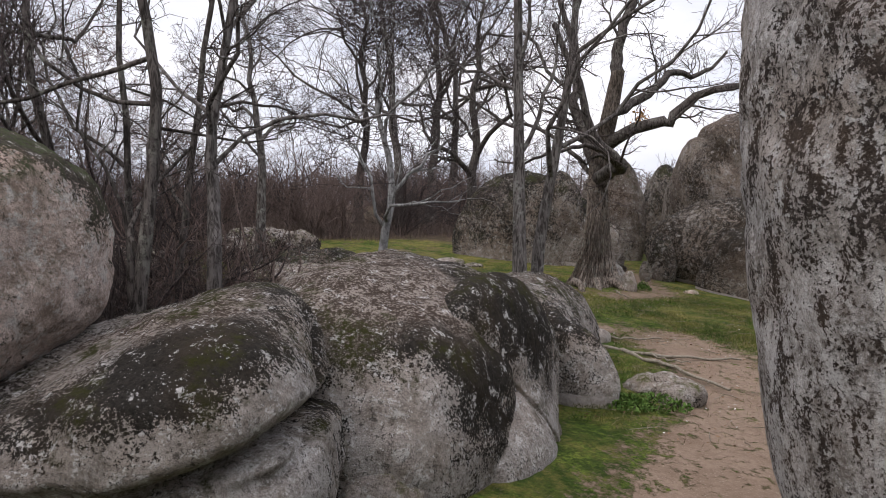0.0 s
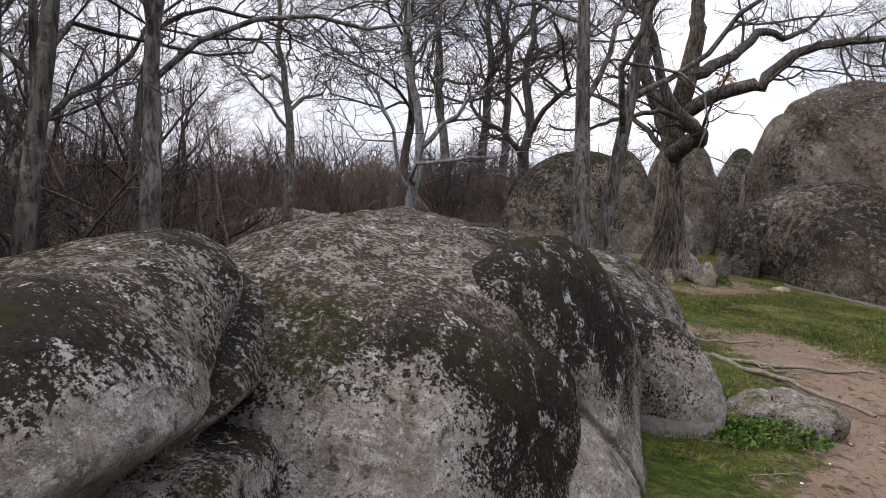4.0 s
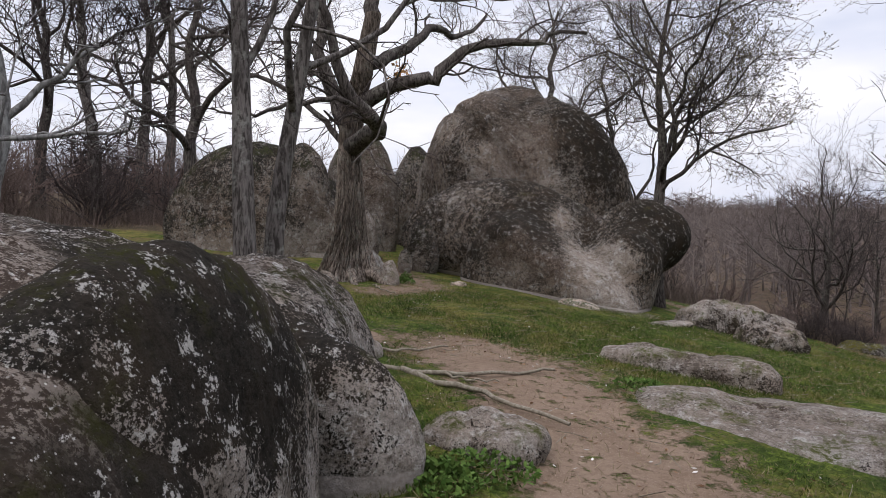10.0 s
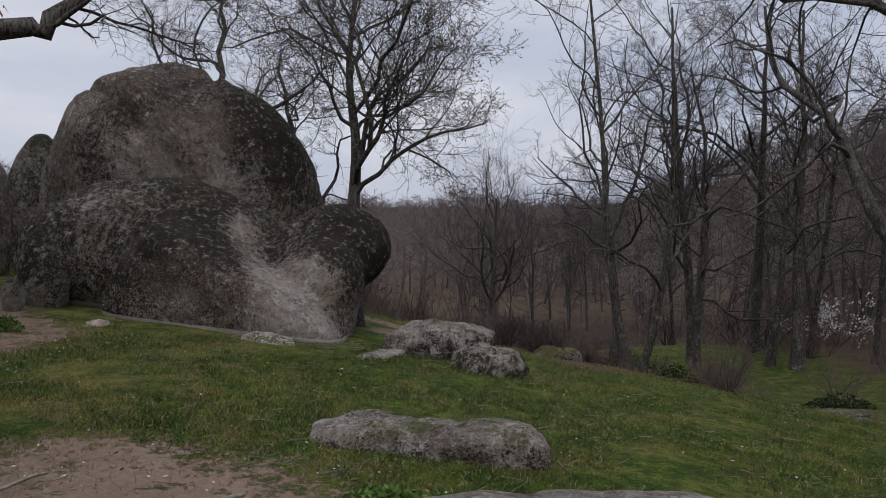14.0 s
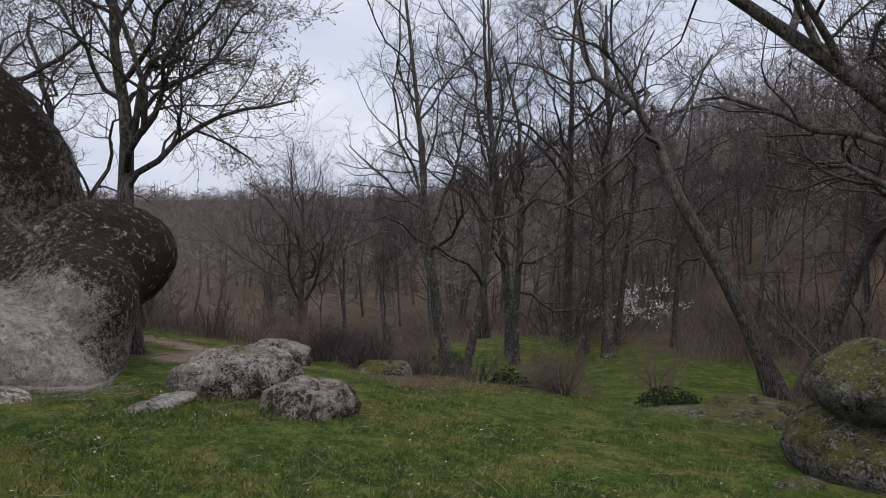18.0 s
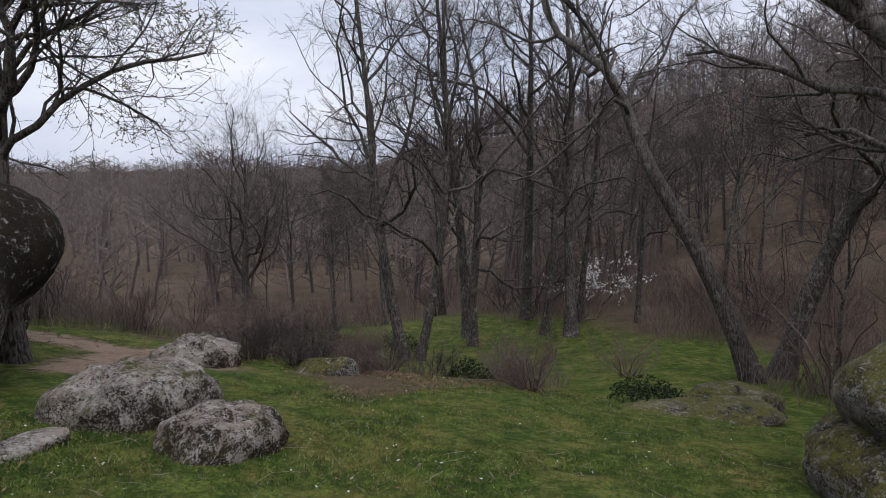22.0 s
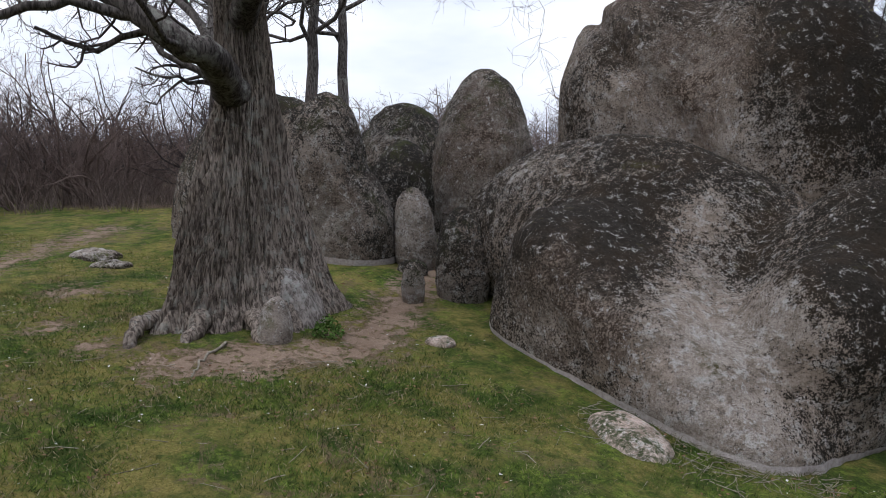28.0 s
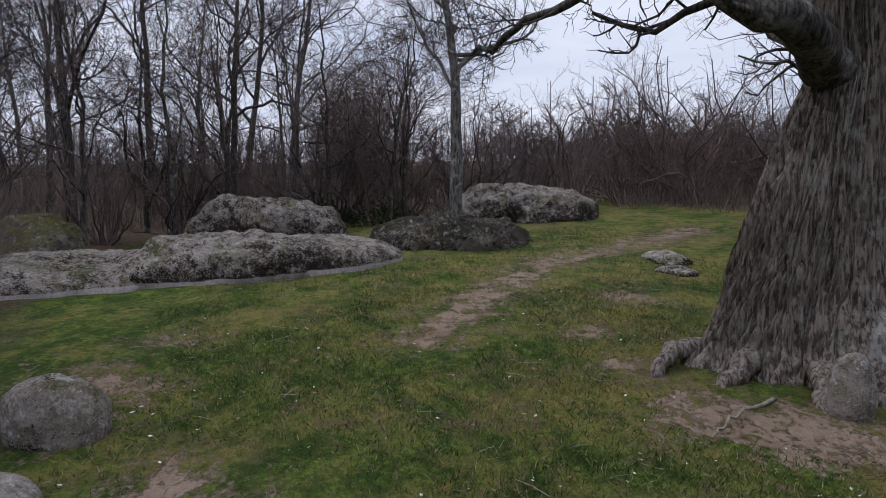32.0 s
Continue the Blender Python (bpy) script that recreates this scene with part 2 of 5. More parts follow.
M_ROCK_FRONT = rock_material("granite_black_lichen", (0.48, 0.455, 0.43), (0.024, 0.021, 0.0175), (0.74, 0.72, 0.69), 0.55, 0.14, 0.9, 0.85, blotch=7.5, moss=(0.055, 0.056, 0.016), moss_at=0.62)
M_ROCK_PALE = rock_material("granite_pale_pinkish", (0.70, 0.585, 0.52), (0.05, 0.043, 0.034), (0.74, 0.71, 0.66), 0.26, 0.3, 0.9, 0.9, (0.09, 0.105, 0.05), 0.5)
M_ROCK_SPOT = rock_material("granite_spotted", (0.60, 0.59, 0.58), (0.045, 0.037, 0.032), (0.74, 0.73, 0.71), 0.38, 0.0, 6.0, 0.8, stretch=0.55)
M_ROCK_MUSH = rock_material("granite_grey_brown", (0.375, 0.334, 0.292), (0.021, 0.0175, 0.0135), (0.50, 0.48, 0.45), 0.64, 0.10, 0.7, 1.0, (0.085, 0.075, 0.03), 0.70)
M_ROCK_DARK = rock_material("granite_dark_lichen", (0.29, 0.258, 0.228), (0.018, 0.016, 0.0135), (0.44, 0.43, 0.40), 0.66, 0.16, 1.2, 0.95, (0.06, 0.065, 0.025), 0.60)
M_ROCK_LOW = rock_material("granite_flat_outcrop", (0.385, 0.35, 0.315), (0.026, 0.021, 0.017), (0.55, 0.52, 0.48), 0.53, -0.14, 1.8, 0.9, (0.11, 0.12, 0.035), 0.62)
M_ROCK_MOSS = rock_material("granite_mossy", (0.27, 0.26, 0.24), (0.022, 0.020, 0.016), (0.44, 0.44, 0.38), 0.52, 0.08, 1.9, 0.85, (0.16, 0.15, 0.035), 0.50)
M_BARK_OAK = bark_material("oak_bark", (0.062, 0.049, 0.040), (0.285, 0.238, 0.198), 34, 0.2, (0.27, 0.27, 0.235), 0.03)
M_ROOT_BARE = bark_material("bare_root_wood", (0.085, 0.072, 0.062), (0.25, 0.222, 0.2), 26, 0.2, (0.3, 0.3, 0.27), 0.02)
M_BARK_GREY = bark_material("grey_bark", (0.045, 0.039, 0.035), (0.19, 0.172, 0.16), 34, 0.2, (0.26, 0.26, 0.235), 0.012)
M_BARK_DARK = bark_material("dark_bark", (0.028, 0.024, 0.021), (0.12, 0.105, 0.095), 34, 0.2, (0.2, 0.2, 0.17), 0.012)
M_BARK_PALE = bark_material("pale_lichen_bark", (0.15, 0.145, 0.14), (0.34, 0.34, 0.33), 30, 0.4, (0.42, 0.43, 0.40), 0.01)
M_TWIG = bark_material("twig_bark", (0.040, 0.032, 0.030), (0.12, 0.098, 0.093), 60, 0.3)
M_TWIG_RED = bark_material("reddish_twigs", (0.105, 0.076, 0.066), (0.22, 0.165, 0.145), 60, 0.3)


def ground_material():
    n = Nodes("grass_and_trodden_soil", 0.97)
    soil_m = n.attr("soil")
    dry_m = n.attr("dry")
    litter_m = n.attr("litter")
    tuft = n.noise(26, 5, 0.72)
    patch = n.noise(1.7, 5, 0.62)
    blades = n.noise(120, 3, 0.7, vec=n.where((1, 1, 0.3)))
    grass = n.mix(n.ramp(tuft, 0.43, 0.58), (0.022, 0.041, 0.006), (0.116, 0.168, 0.022))
    grass = n.mix(n.ramp(blades, 0.42, 0.72), grass, (0.17, 0.192, 0.046))
    grass = n.mix(n.ramp(n.noise(3.2, 6, 0.75), 0.42, 0.60), grass, n.mix(tuft, (0.012, 0.028, 0.006), (0.045, 0.078, 0.013)))
    grass = n.mix(n.math("MULTIPLY", n.ramp(n.noise(7, 6, 0.82, distort=0.6), 0.47, 0.56), 0.88), grass, n.mix(tuft, (0.012, 0.024, 0.005), (0.05, 0.078, 0.016)))
    dry = n.mix(n.ramp(n.noise(60, 4, 0.7), 0.35, 0.7), (0.125, 0.105, 0.03), (0.24, 0.20, 0.065))
    grass = n.mix(n.math("MULTIPLY", n.ramp(n.math("ADD", patch, n.math("MULTIPLY", dry_m, 0.05)), 0.46, 0.64), n.ramp(n.math("ADD", n.noise(8, 5, 0.75), n.math("MULTIPLY", dry_m, 0.06)), 0.40, 0.62)), grass, dry)
    worn = n.math("MULTIPLY", n.ramp(n.noise(1.9, 7, 0.8, distort=0.5), 0.535, 0.6), n.math("MULTIPLY", dry_m, 0.7))
    grass = n.mix(worn, grass, n.mix(n.ramp(n.noise(50, 4, 0.7), 0.35, 0.65), (0.075, 0.052, 0.032), (0.17, 0.125, 0.075)))
    soil = n.mix(n.ramp(n.noise(22, 7, 0.8), 0.32, 0.68), (0.135, 0.094, 0.066), (0.225, 0.166, 0.122))
    soil = n.mix(n.math("MULTIPLY", n.ramp(n.noise(1.6, 5, 0.65), 0.44, 0.66), 0.65), soil, (0.125, 0.085, 0.058))
    soil = n.mix(n.math("MULTIPLY", n.ramp(n.noise(44, 4, 0.7), 0.56, 0.64), n.math("MULTIPLY", n.ramp(n.noise(3.0, 4), 0.42, 0.6), 0.5)), soil, (0.085, 0.055, 0.036))
    soil = n.mix(n.ramp(n.noise(90, 3, 0.7), 0.6, 0.72), soil, (0.36, 0.30, 0.25))
    leaf = n.mix(n.ramp(n.cells(38, out="Distance"), 0.1, 0.6), (0.19, 0.13, 0.09), (0.075, 0.052, 0.037))
    leaf = n.mix(n.math("MULTIPLY", n.ramp(n.noise(0.9, 6, 0.72), 0.42, 0.6), 0.75), leaf, n.mix(tuft, (0.030, 0.024, 0.017), (0.07, 0.062, 0.035)))
    edge = n.math("ADD", n.math("MULTIPLY", n.noise(5.5, 6, 0.72), 0.85), n.math("MULTIPLY", n.noise(30, 4, 0.7), 0.35))
    bare = n.ramp(n.math("ADD", n.math("MULTIPLY", soil_m, 0.75), n.math("MULTIPLY", n.math("SUBTRACT", edge, 0.6), 2.7)), 0.30, 0.58)
    colour = n.mix(bare, grass, soil)
    fallen = n.ramp(n.math("ADD", n.math("MULTIPLY", litter_m, 0.9), n.math("SUBTRACT", edge, 0.6)), 0.36, 0.62)
    colour = n.mix(fallen, colour, leaf)
    height = n.math("ADD", n.math("MULTIPLY", tuft, 0.8), n.math("MULTIPLY", blades, 0.5))
    height = n.math("MULTIPLY", height, n.math("SUBTRACT", 1.15, bare))
    height = n.math("ADD", height, n.math("MULTIPLY", n.noise(95, 4, 0.7), 0.16))
    return n.finish(colour, height, 0.9, 0.035)


M_GROUND = ground_material()


def plain_material(name, a, b, scale=20.0, rough=0.9, islands=False):
    n = Nodes(name, rough)
    fac = n.per_island() if islands else n.ramp(n.noise(scale, 4, 0.65), 0.3, 0.7)
    return n.finish(n.mix(fac, a, b), n.noise(scale * 3, 3), 0.4, 0.005)




def grass_material():
    n = Nodes("grass_blades", 0.9)
    tone = n.mix(n.per_island(), (0.03, 0.06, 0.008), (0.145, 0.20, 0.035))
    tone = n.mix(n.ramp(n.noise(3.2, 6, 0.75), 0.42, 0.60), tone, n.mix(n.per_island(), (0.014, 0.032, 0.006), (0.05, 0.085, 0.016)))
    tone = n.mix(n.math("MULTIPLY", n.ramp(n.noise(7, 6, 0.82, distort=0.6), 0.47, 0.56), 0.88), tone, n.mix(n.per_island(), (0.010, 0.022, 0.005), (0.045, 0.07, 0.014)))
    return n.finish(n.mix(n.math("MULTIPLY", n.ramp(n.noise(1.7, 5, 0.62), 0.48, 0.64), 0.5), tone, n.mix(n.per_island(), (0.085, 0.078, 0.018), (0.20, 0.175, 0.05))))


M_GRASS = grass_material()
M_DRYGRASS = plain_material("dry_grass", (0.14, 0.11, 0.06), (0.30, 0.25, 0.16), islands=True)
M_LEAF = plain_material("fallen_leaves", (0.08, 0.042, 0.022), (0.24, 0.15, 0.09), islands=True)
M_BRUSH = plain_material("bare_brush", (0.07, 0.054, 0.047), (0.20, 0.155, 0.132), islands=True)
M_FARWOOD = plain_material("far_bare_wood", (0.075, 0.063, 0.058), (0.205, 0.17, 0.155), islands=True)
M_BUD = plain_material("spring_buds", (0.10, 0.095, 0.05), (0.22, 0.20, 0.12), islands=True)
M_BLOSSOM = plain_material("white_blossom", (0.62, 0.60, 0.58), (0.82, 0.80, 0.78), islands=True)
M_IVY = plain_material("dark_evergreen_leaves", (0.010, 0.015, 0.007), (0.035, 0.048, 0.02), islands=True)
M_HERB = plain_material("green_herbs", (0.035, 0.075, 0.015), (0.10, 0.16, 0.04), islands=True)
M_DRYLEAF = plain_material("withered_oak_leaves", (0.20, 0.10, 0.04), (0.42, 0.25, 0.12), islands=True)
M_PEBBLE = plain_material("pale_chips", (0.30, 0.28, 0.25), (0.62, 0.60, 0.57), islands=True)
M_WOOD = plain_material("bleached_root_wood", (0.11, 0.095, 0.07), (0.28, 0.25, 0.20), 30)


# ---------------------------------------------------------------- ground
def smooth(a, b, x):
    t = np.clip((np.asarray(x, float) - a) / (b - a), 0, 1)
    return t * t * (3 - 2 * t)


def ground_at(x, y):
    """Height of the meadow: it falls gently to the east into a brook valley; a wooded hill rises beyond."""
    x, y = np.asarray(x, float), np.asarray(y, float)
    a, b = np.clip(x, -18, 24), np.clip(y, -8, 30)
    q = 0.0946 - 0.0541 * a + 0.0022 * b - 0.0059 * a * a - 0.0049 * a * b + 0.0001 * b * b
    q = np.where(a < -6, np.maximum(q, 0.40 + 0.03 * np.clip(b - 6, 0, 12)), q)
    low = -2.0 - 1.8 * (1 - np.exp(np.minimum(q + 2.0, 0) / 1.8))
    z = np.where(q > -2.0, q, low)
    u = 0.78 * x - 0.62 * y
    return z - 2.4 * smooth(19, 35, y) * smooth(6, 14, x) - 0.5 * smooth(7, 3, np.hypot(x - 15.5, y - 19)) + 19 * smooth(13, 58, u)


def gz(x, y):
    return float(ground_at(x, y))


def part(name, me, material, parent=None, label="", loc=(0, 0, 0), smooth_shade=True):
    """Links a mesh as one object, under a thing if given."""
    if material:
        me.materials.append(material)
    if smooth_shade and len(me.polygons):
        me.polygons.foreach_set("use_smooth", np.ones(len(me.polygons), bool))
    ob = new(name, me)
    ob.location = loc
    if parent:
        ob.parent = parent
    if label:
        ob["label"] = label
    return ob


def mesh_from(name, verts, faces):
    me = bpy.data.meshes.new(name)
    verts, faces = np.asarray(verts, np.float32), np.asarray(faces, np.int32)
    me.vertices.add(len(verts))
    me.vertices.foreach_set("co", verts.ravel())
    k = faces.shape[1]
    me.loops.add(faces.size)
    me.loops.foreach_set("vertex_index", faces.ravel())
    me.polygons.add(len(faces))
    me.polygons.foreach_set("loop_start", np.arange(0, faces.size, k, dtype=np.int32))
    me.update(calc_edges=True)
    return me


def away(x, y, line):
    """Distance of points to a polyline."""
    best = np.full(np.shape(x), 1e9)
    for (ax, ay), (bx, by) in zip(line[:-1], line[1:]):
        dx, dy = bx - ax, by - ay
        t = np.clip(((x - ax) * dx + (y - ay) * dy) / (dx * dx + dy * dy), 0, 1)
        best = np.minimum(best, np.hypot(x - ax - t * dx, y - ay - t * dy))
    return best


TRAIL = [(0.6, -3.2), (0.75, 0.5), (1.05, 3.2), (1.25, 5.0), (0.9, 6.6), (0.4, 7.6)]
TRAIL_OAK = [(-0.9, 11.3), (0.0, 12.6), (-0.7, 14.6), (-1.4, 16.5)]
TRAIL_WEST = [(-2.8, 9.75), (-3.75, 10.35), (-4.65, 11.1), (-5.7, 12.0), (-6.2, 13.2), (-7.4, 15.2)]
TRAIL_EAST = [(5.6, 15.2), (6.9, 16.6), (5.8, 18.6)]


def soil_at(x, y):
    d = np.maximum.reduce([
        1 - away(x, y, TRAIL) / 1.2, 0.66 * (1 - away(x, y, TRAIL_OAK) / 0.7), 0.56 * (1 - away(x, y, TRAIL_WEST) / 0.8),
        0.95 * (1 - away(x, y, TRAIL_EAST) / 0.8), 0.85 * (1 - np.hypot(x - 0.9, y - 7.0) / 1.5), 0.62 * (1 - np.hypot((x + 1.75), (y - 11.2) * 1.3) / 0.6), 0.62 * (1 - np.hypot((x + 3.7), (y - 10.4)) / 0.5),
        0.62 * (1 - np.hypot(x + 2.0, y - 6.9) / 1.3), 0.6 * (1 - np.hypot(x - 7.6, y - 15.0) / 0.8), 0.5 * (1 - np.hypot(x + 3.6, y - 12.2) / 0.8),
        0.62 * (1 - np.hypot(x + 0.55, (y - 7.9) * 1.2) / 0.9), 0.5 * (1 - np.hypot(x + 3.3, (y - 7.5) * 0.8) / 0.6), 0.58 * (1 - np.hypot(x + 2.65, y - 11.2) / 0.5), 0.7 * (1 - np.hypot(x + 0.5, y - 11.8) / 0.8),
    ])
    return np.clip(d * 1.5, 0, 1)


def litter_at(x, y):
    """Fallen leaves under the wood's edge."""
    x, y = x + 0.7 * np.sin(1.3 * y + 0.8 * np.sin(2.9 * x)), y + 0.6 * np.sin(1.1 * x + 0.9 * np.sin(2.3 * y))
    d = np.maximum.reduce([
        0.95 * smooth(-1.2, -3.6, x) * smooth(8.0, 4.6, y), smooth(-12.0, -15.0, x), smooth(22, 26, y) * smooth(9, 4, x),
        1.75 * (1 - np.hypot((x - 9.9) / 3.6, (y - 13.5) / 1.5)), 0.7 * (1 - np.hypot((x - 7.6) / 2.0, (y - 19) / 2.2)), 0.8 * smooth(19, 25, x), smooth(29, 36, y), 0.85 * smooth(-4.5, -6.0, x) * smooth(16.0, 18.0, y), smooth(23, 27, y) * smooth(10, 6, x),
        0.42 * smooth(8.0, 10.5, x) * smooth(12.4, 14.5, y), 0.9 * (1 - np.hypot((x + 1.55) / 1.6, (y - 1.7) / 1.2)), 0.7 * (1 - np.hypot((x + 1.9) / 1.4, (y - 16.4) / 1.6)),
    ])
    return np.clip(d, 0, 1)


def axis_steps(lo, hi, step, far, grow=1.22):
    mid = np.arange(lo, hi + step / 2, step)
    out, s = [], step
    v = mid[-1]
    while v < far:
        s *= grow
        v += s
        out.append(v)
    left, s, v = [], step, mid[0]
    while v > -far:
        s *= grow
        v -= s
        left.append(v)
    return np.concatenate([left[::-1], mid, out])


def build_ground():
    gx, gy = axis_steps(-13, 16, 0.13, 1500), axis_steps(-4, 22, 0.13, 1500)
    xx, yy = np.meshgrid(gx, gy)
    zz = ground_at(xx, yy)
    near = smooth(40, 25, np.hypot(xx, yy - 9))
    bump = np.sin(xx * 1.7 + np.sin(yy * 1.3)) * np.sin(yy * 1.9 + 1.1) * 0.022 + np.sin(xx * 4.3 + 2 * np.sin(yy * 0.9)) * np.sin(yy * 3.7) * 0.010
    soil, litter = soil_at(xx, yy), litter_at(xx, yy)
    zz = zz + bump * near - 0.035 * soil
    verts = np.stack([xx, yy, zz], -1).reshape(-1, 3)
    w, h = len(gx), len(gy)
    i = (np.arange(h - 1)[:, None] * w + np.arange(w - 1)[None]).ravel()
    me = mesh_from("ground", verts, np.stack([i, i + 1, i + w + 1, i + w], 1))
    dry = smooth(3.5, 0.0, xx) * smooth(6.5, 9.0, yy) + 0.5 * smooth(2.0, 0.5, np.hypot(xx - 1.2, yy - 10.5) / 1.6)
    for name, values in (("soil", soil), ("litter", litter), ("dry", dry)):
        me.attributes.new(name, "FLOAT", "POINT").data.foreach_set("value", values.ravel().astype(np.float32))
    tagged(part("ground", me, M_GROUND), "short spring grass with a trodden brown soil path", "ground", kind="structure")


build_ground()


# ---------------------------------------------------------------- boulders
def icosphere(sub):
    bm = bmesh.new()
    bmesh.ops.create_icosphere(bm, subdivisions=sub, radius=1.0)
    v = np.array([x.co[:] for x in bm.verts])
    f = np.array([[q.index for q in p.verts] for p in bm.faces])
    bm.free()
    return v, f


ICO = {k: icosphere(k) for k in (3, 4, 5, 6, 7)}


def lattice(i, j, k, seed):
    h = (i * 374761393 + j * 668265263 + k * 2147483647 + seed * 974711) & 0xFFFFFFFF
    h = ((h ^ (h >> 13)) * 1274126177) & 0xFFFFFFFF
    return ((h ^ (h >> 16)) & 0xFFFF) / 32767.5 - 1.0


def fractal(points, scale, octaves, seed):
    """Smooth value noise in octaves, about -1 to 1."""
    p = np.asarray(points, float) * scale + np.array([seed * 7.31, seed * 3.17, seed * 5.77]) + 500.0
    out, gain = np.zeros(len(p)), 1.0
    for o in range(octaves):
        c = np.floor(p).astype(np.int64)
        f = p - c
        f = f * f * f * (f * (f * 6 - 15) + 10)
        total = 0
        for dx in (0, 1):
            for dy in (0, 1):
                for dz in (0, 1):
                    w = (f[:, 0] if dx else 1 - f[:, 0]) * (f[:, 1] if dy else 1 - f[:, 1]) * (f[:, 2] if dz else 1 - f[:, 2])
                    total = total + w * lattice(c[:, 0] + dx, c[:, 1] + dy, c[:, 2] + dz, seed + o)
        out += gain * total
        gain *= 0.52
        p = p * 2.07 + 13.7
    return out


def boulder(name, blobs, material, label, sub=5, k=0.22, amp=0.05, coarse=0.9, seed=1, cracks=(), zones=(), crust=0.0, foot=0.0, grit=(), parent=None, category="boulder", group=""):
    """One rock: a smooth union of tilted ellipsoids (x, y, z, rx, ry, rz[, turn, tilt_x, tilt_y, squareness]) seen from the first one's middle, roughened; cracks are grooves along planes (point, normal, width, depth); zones (x, y, z, reach, amount) grow or thin the lichen crust, grit likewise the grainy mat; foot: height of the bared band above the soil."""
    dirs, faces = ICO[sub]
    mid = np.array(blobs[0][:3], float)
    reach = max(np.linalg.norm(np.array(b[:3]) - mid) + max(b[3:6]) for b in blobs) * 1.15
    frames = []
    for b in blobs:
        turn = (tuple(b[6:9]) + (0, 0, 0))[:3]
        frames.append((np.array(b[:3]), np.array(b[3:6]), np.array(pose(0, 0, 0, turn[1], turn[2], turn[0]).to_3x3()), b[9] if len(b) > 9 else 2.0))

    def field(p):
        total = None
        for c, r, m, power in frames:
            q = (p - c) @ m
            e = (np.abs(q / r) ** power).sum(1) ** (1 / power)
            d = (e - 1) * np.linalg.norm(q, axis=1) / np.maximum(e, 1e-6)
            if total is None:
                total = d
            else:
                h = np.clip(0.5 + 0.5 * (total - d) / k, 0, 1)
                total = total * (1 - h) + d * h - k * h * (1 - h)
        return total

    lo, hi = np.zeros(len(dirs)), np.full(len(dirs), reach)
    found = np.zeros(len(dirs), bool)
    for s in np.linspace(reach, 0, 40):
        inside = (field(mid + dirs * s) < 0) & ~found
        lo[inside], hi[inside] = s, s + reach / 39
        found |= inside
    for _ in range(10):
        m = (lo + hi) / 2
        inn = field(mid + dirs * m[:, None]) < 0
        lo, hi = np.where(inn, m, lo), np.where(inn, hi, m)
    p = mid + dirs * lo[:, None]
    size = float(np.median(lo))
    d = fractal(p, coarse / max(size, 0.3), 3, seed) * amp * size * 1.3 + fractal(p, 3.4 / max(size, 0.3), 4, seed + 5) * amp * size * 0.5 + fractal(p, 2.4, 3, seed + 7) * min(0.022, 0.035 * size) + fractal(p, 7.0, 3, seed + 8) * min(0.012, 0.03 * size)
    p = p + dirs * d[:, None]
    for point, normal, width, depth in cracks:
        nv = np.array(normal, float) / np.linalg.norm(normal)
        off = (p - np.array(point)) @ nv + fractal(p, 1.3, 2, seed + 9) * width * 0.8
        p = p - dirs * (depth * np.exp(-(off / width) ** 2))[:, None]
    base = np.array([p[:, 0].mean(), p[:, 1].mean(), p[:, 2].min()])
    me = mesh_from(name, p - base, faces)
    grown = np.full(len(p), crust)
    for x, y, z, reach, amount in zones:
        grown += amount * np.exp(-((p - np.array([x, y, z])) ** 2).sum(1) / reach ** 2)
    over = p[:, 2] - ground_at(p[:, 0], p[:, 1])
    bare = smooth(foot * 1.5, foot * 0.5, over) if foot else np.zeros(len(p))
    gritty = np.zeros(len(p))
    for x, y, z, reach, amount in grit:
        gritty += amount * np.exp(-((p - np.array([x, y, z])) ** 2).sum(1) / reach ** 2)
    for key, values in (("crust", grown), ("foot", bare), ("grit", gritty)):
        me.attributes.new(key, "FLOAT", "POINT").data.foreach_set("value", values.astype(np.float32))
    ob = part(name, me, material, parent, loc=base if parent is None else base - np.array(parent.location))
    if parent is None:
        tagged(ob, label, category, group)
    elif label:
        ob["label"] = label
    return ob


R = boulder


def low_rock(name, x, y, rx, ry, high, turn, material, label, seed, sub=5, **more):
    """A rock that is widest where it meets the soil, with a smaller hump on it."""
    z = gz(x, y)
    c, d = math.cos(radians(turn)), math.sin(radians(turn))
    boulder(name, [(x, y, z - 0.02, rx, ry, high * 0.85, turn, 0, 0, 2.9), (x - 0.25 * rx * c, y - 0.25 * rx * d, z + 0.1 * high, rx * 0.62, ry * 0.7, high * 0.85, turn + 8, 0, 0, 2.6), (x + 0.4 * rx * c, y + 0.4 * rx * d, z, rx * 0.55, ry * 0.85, high * 0.7, turn - 12, 0, 0, 2.6)],
            material, label, sub, k=0.06, amp=more.pop("amp", 0.10), coarse=1.4, seed=seed, **more)


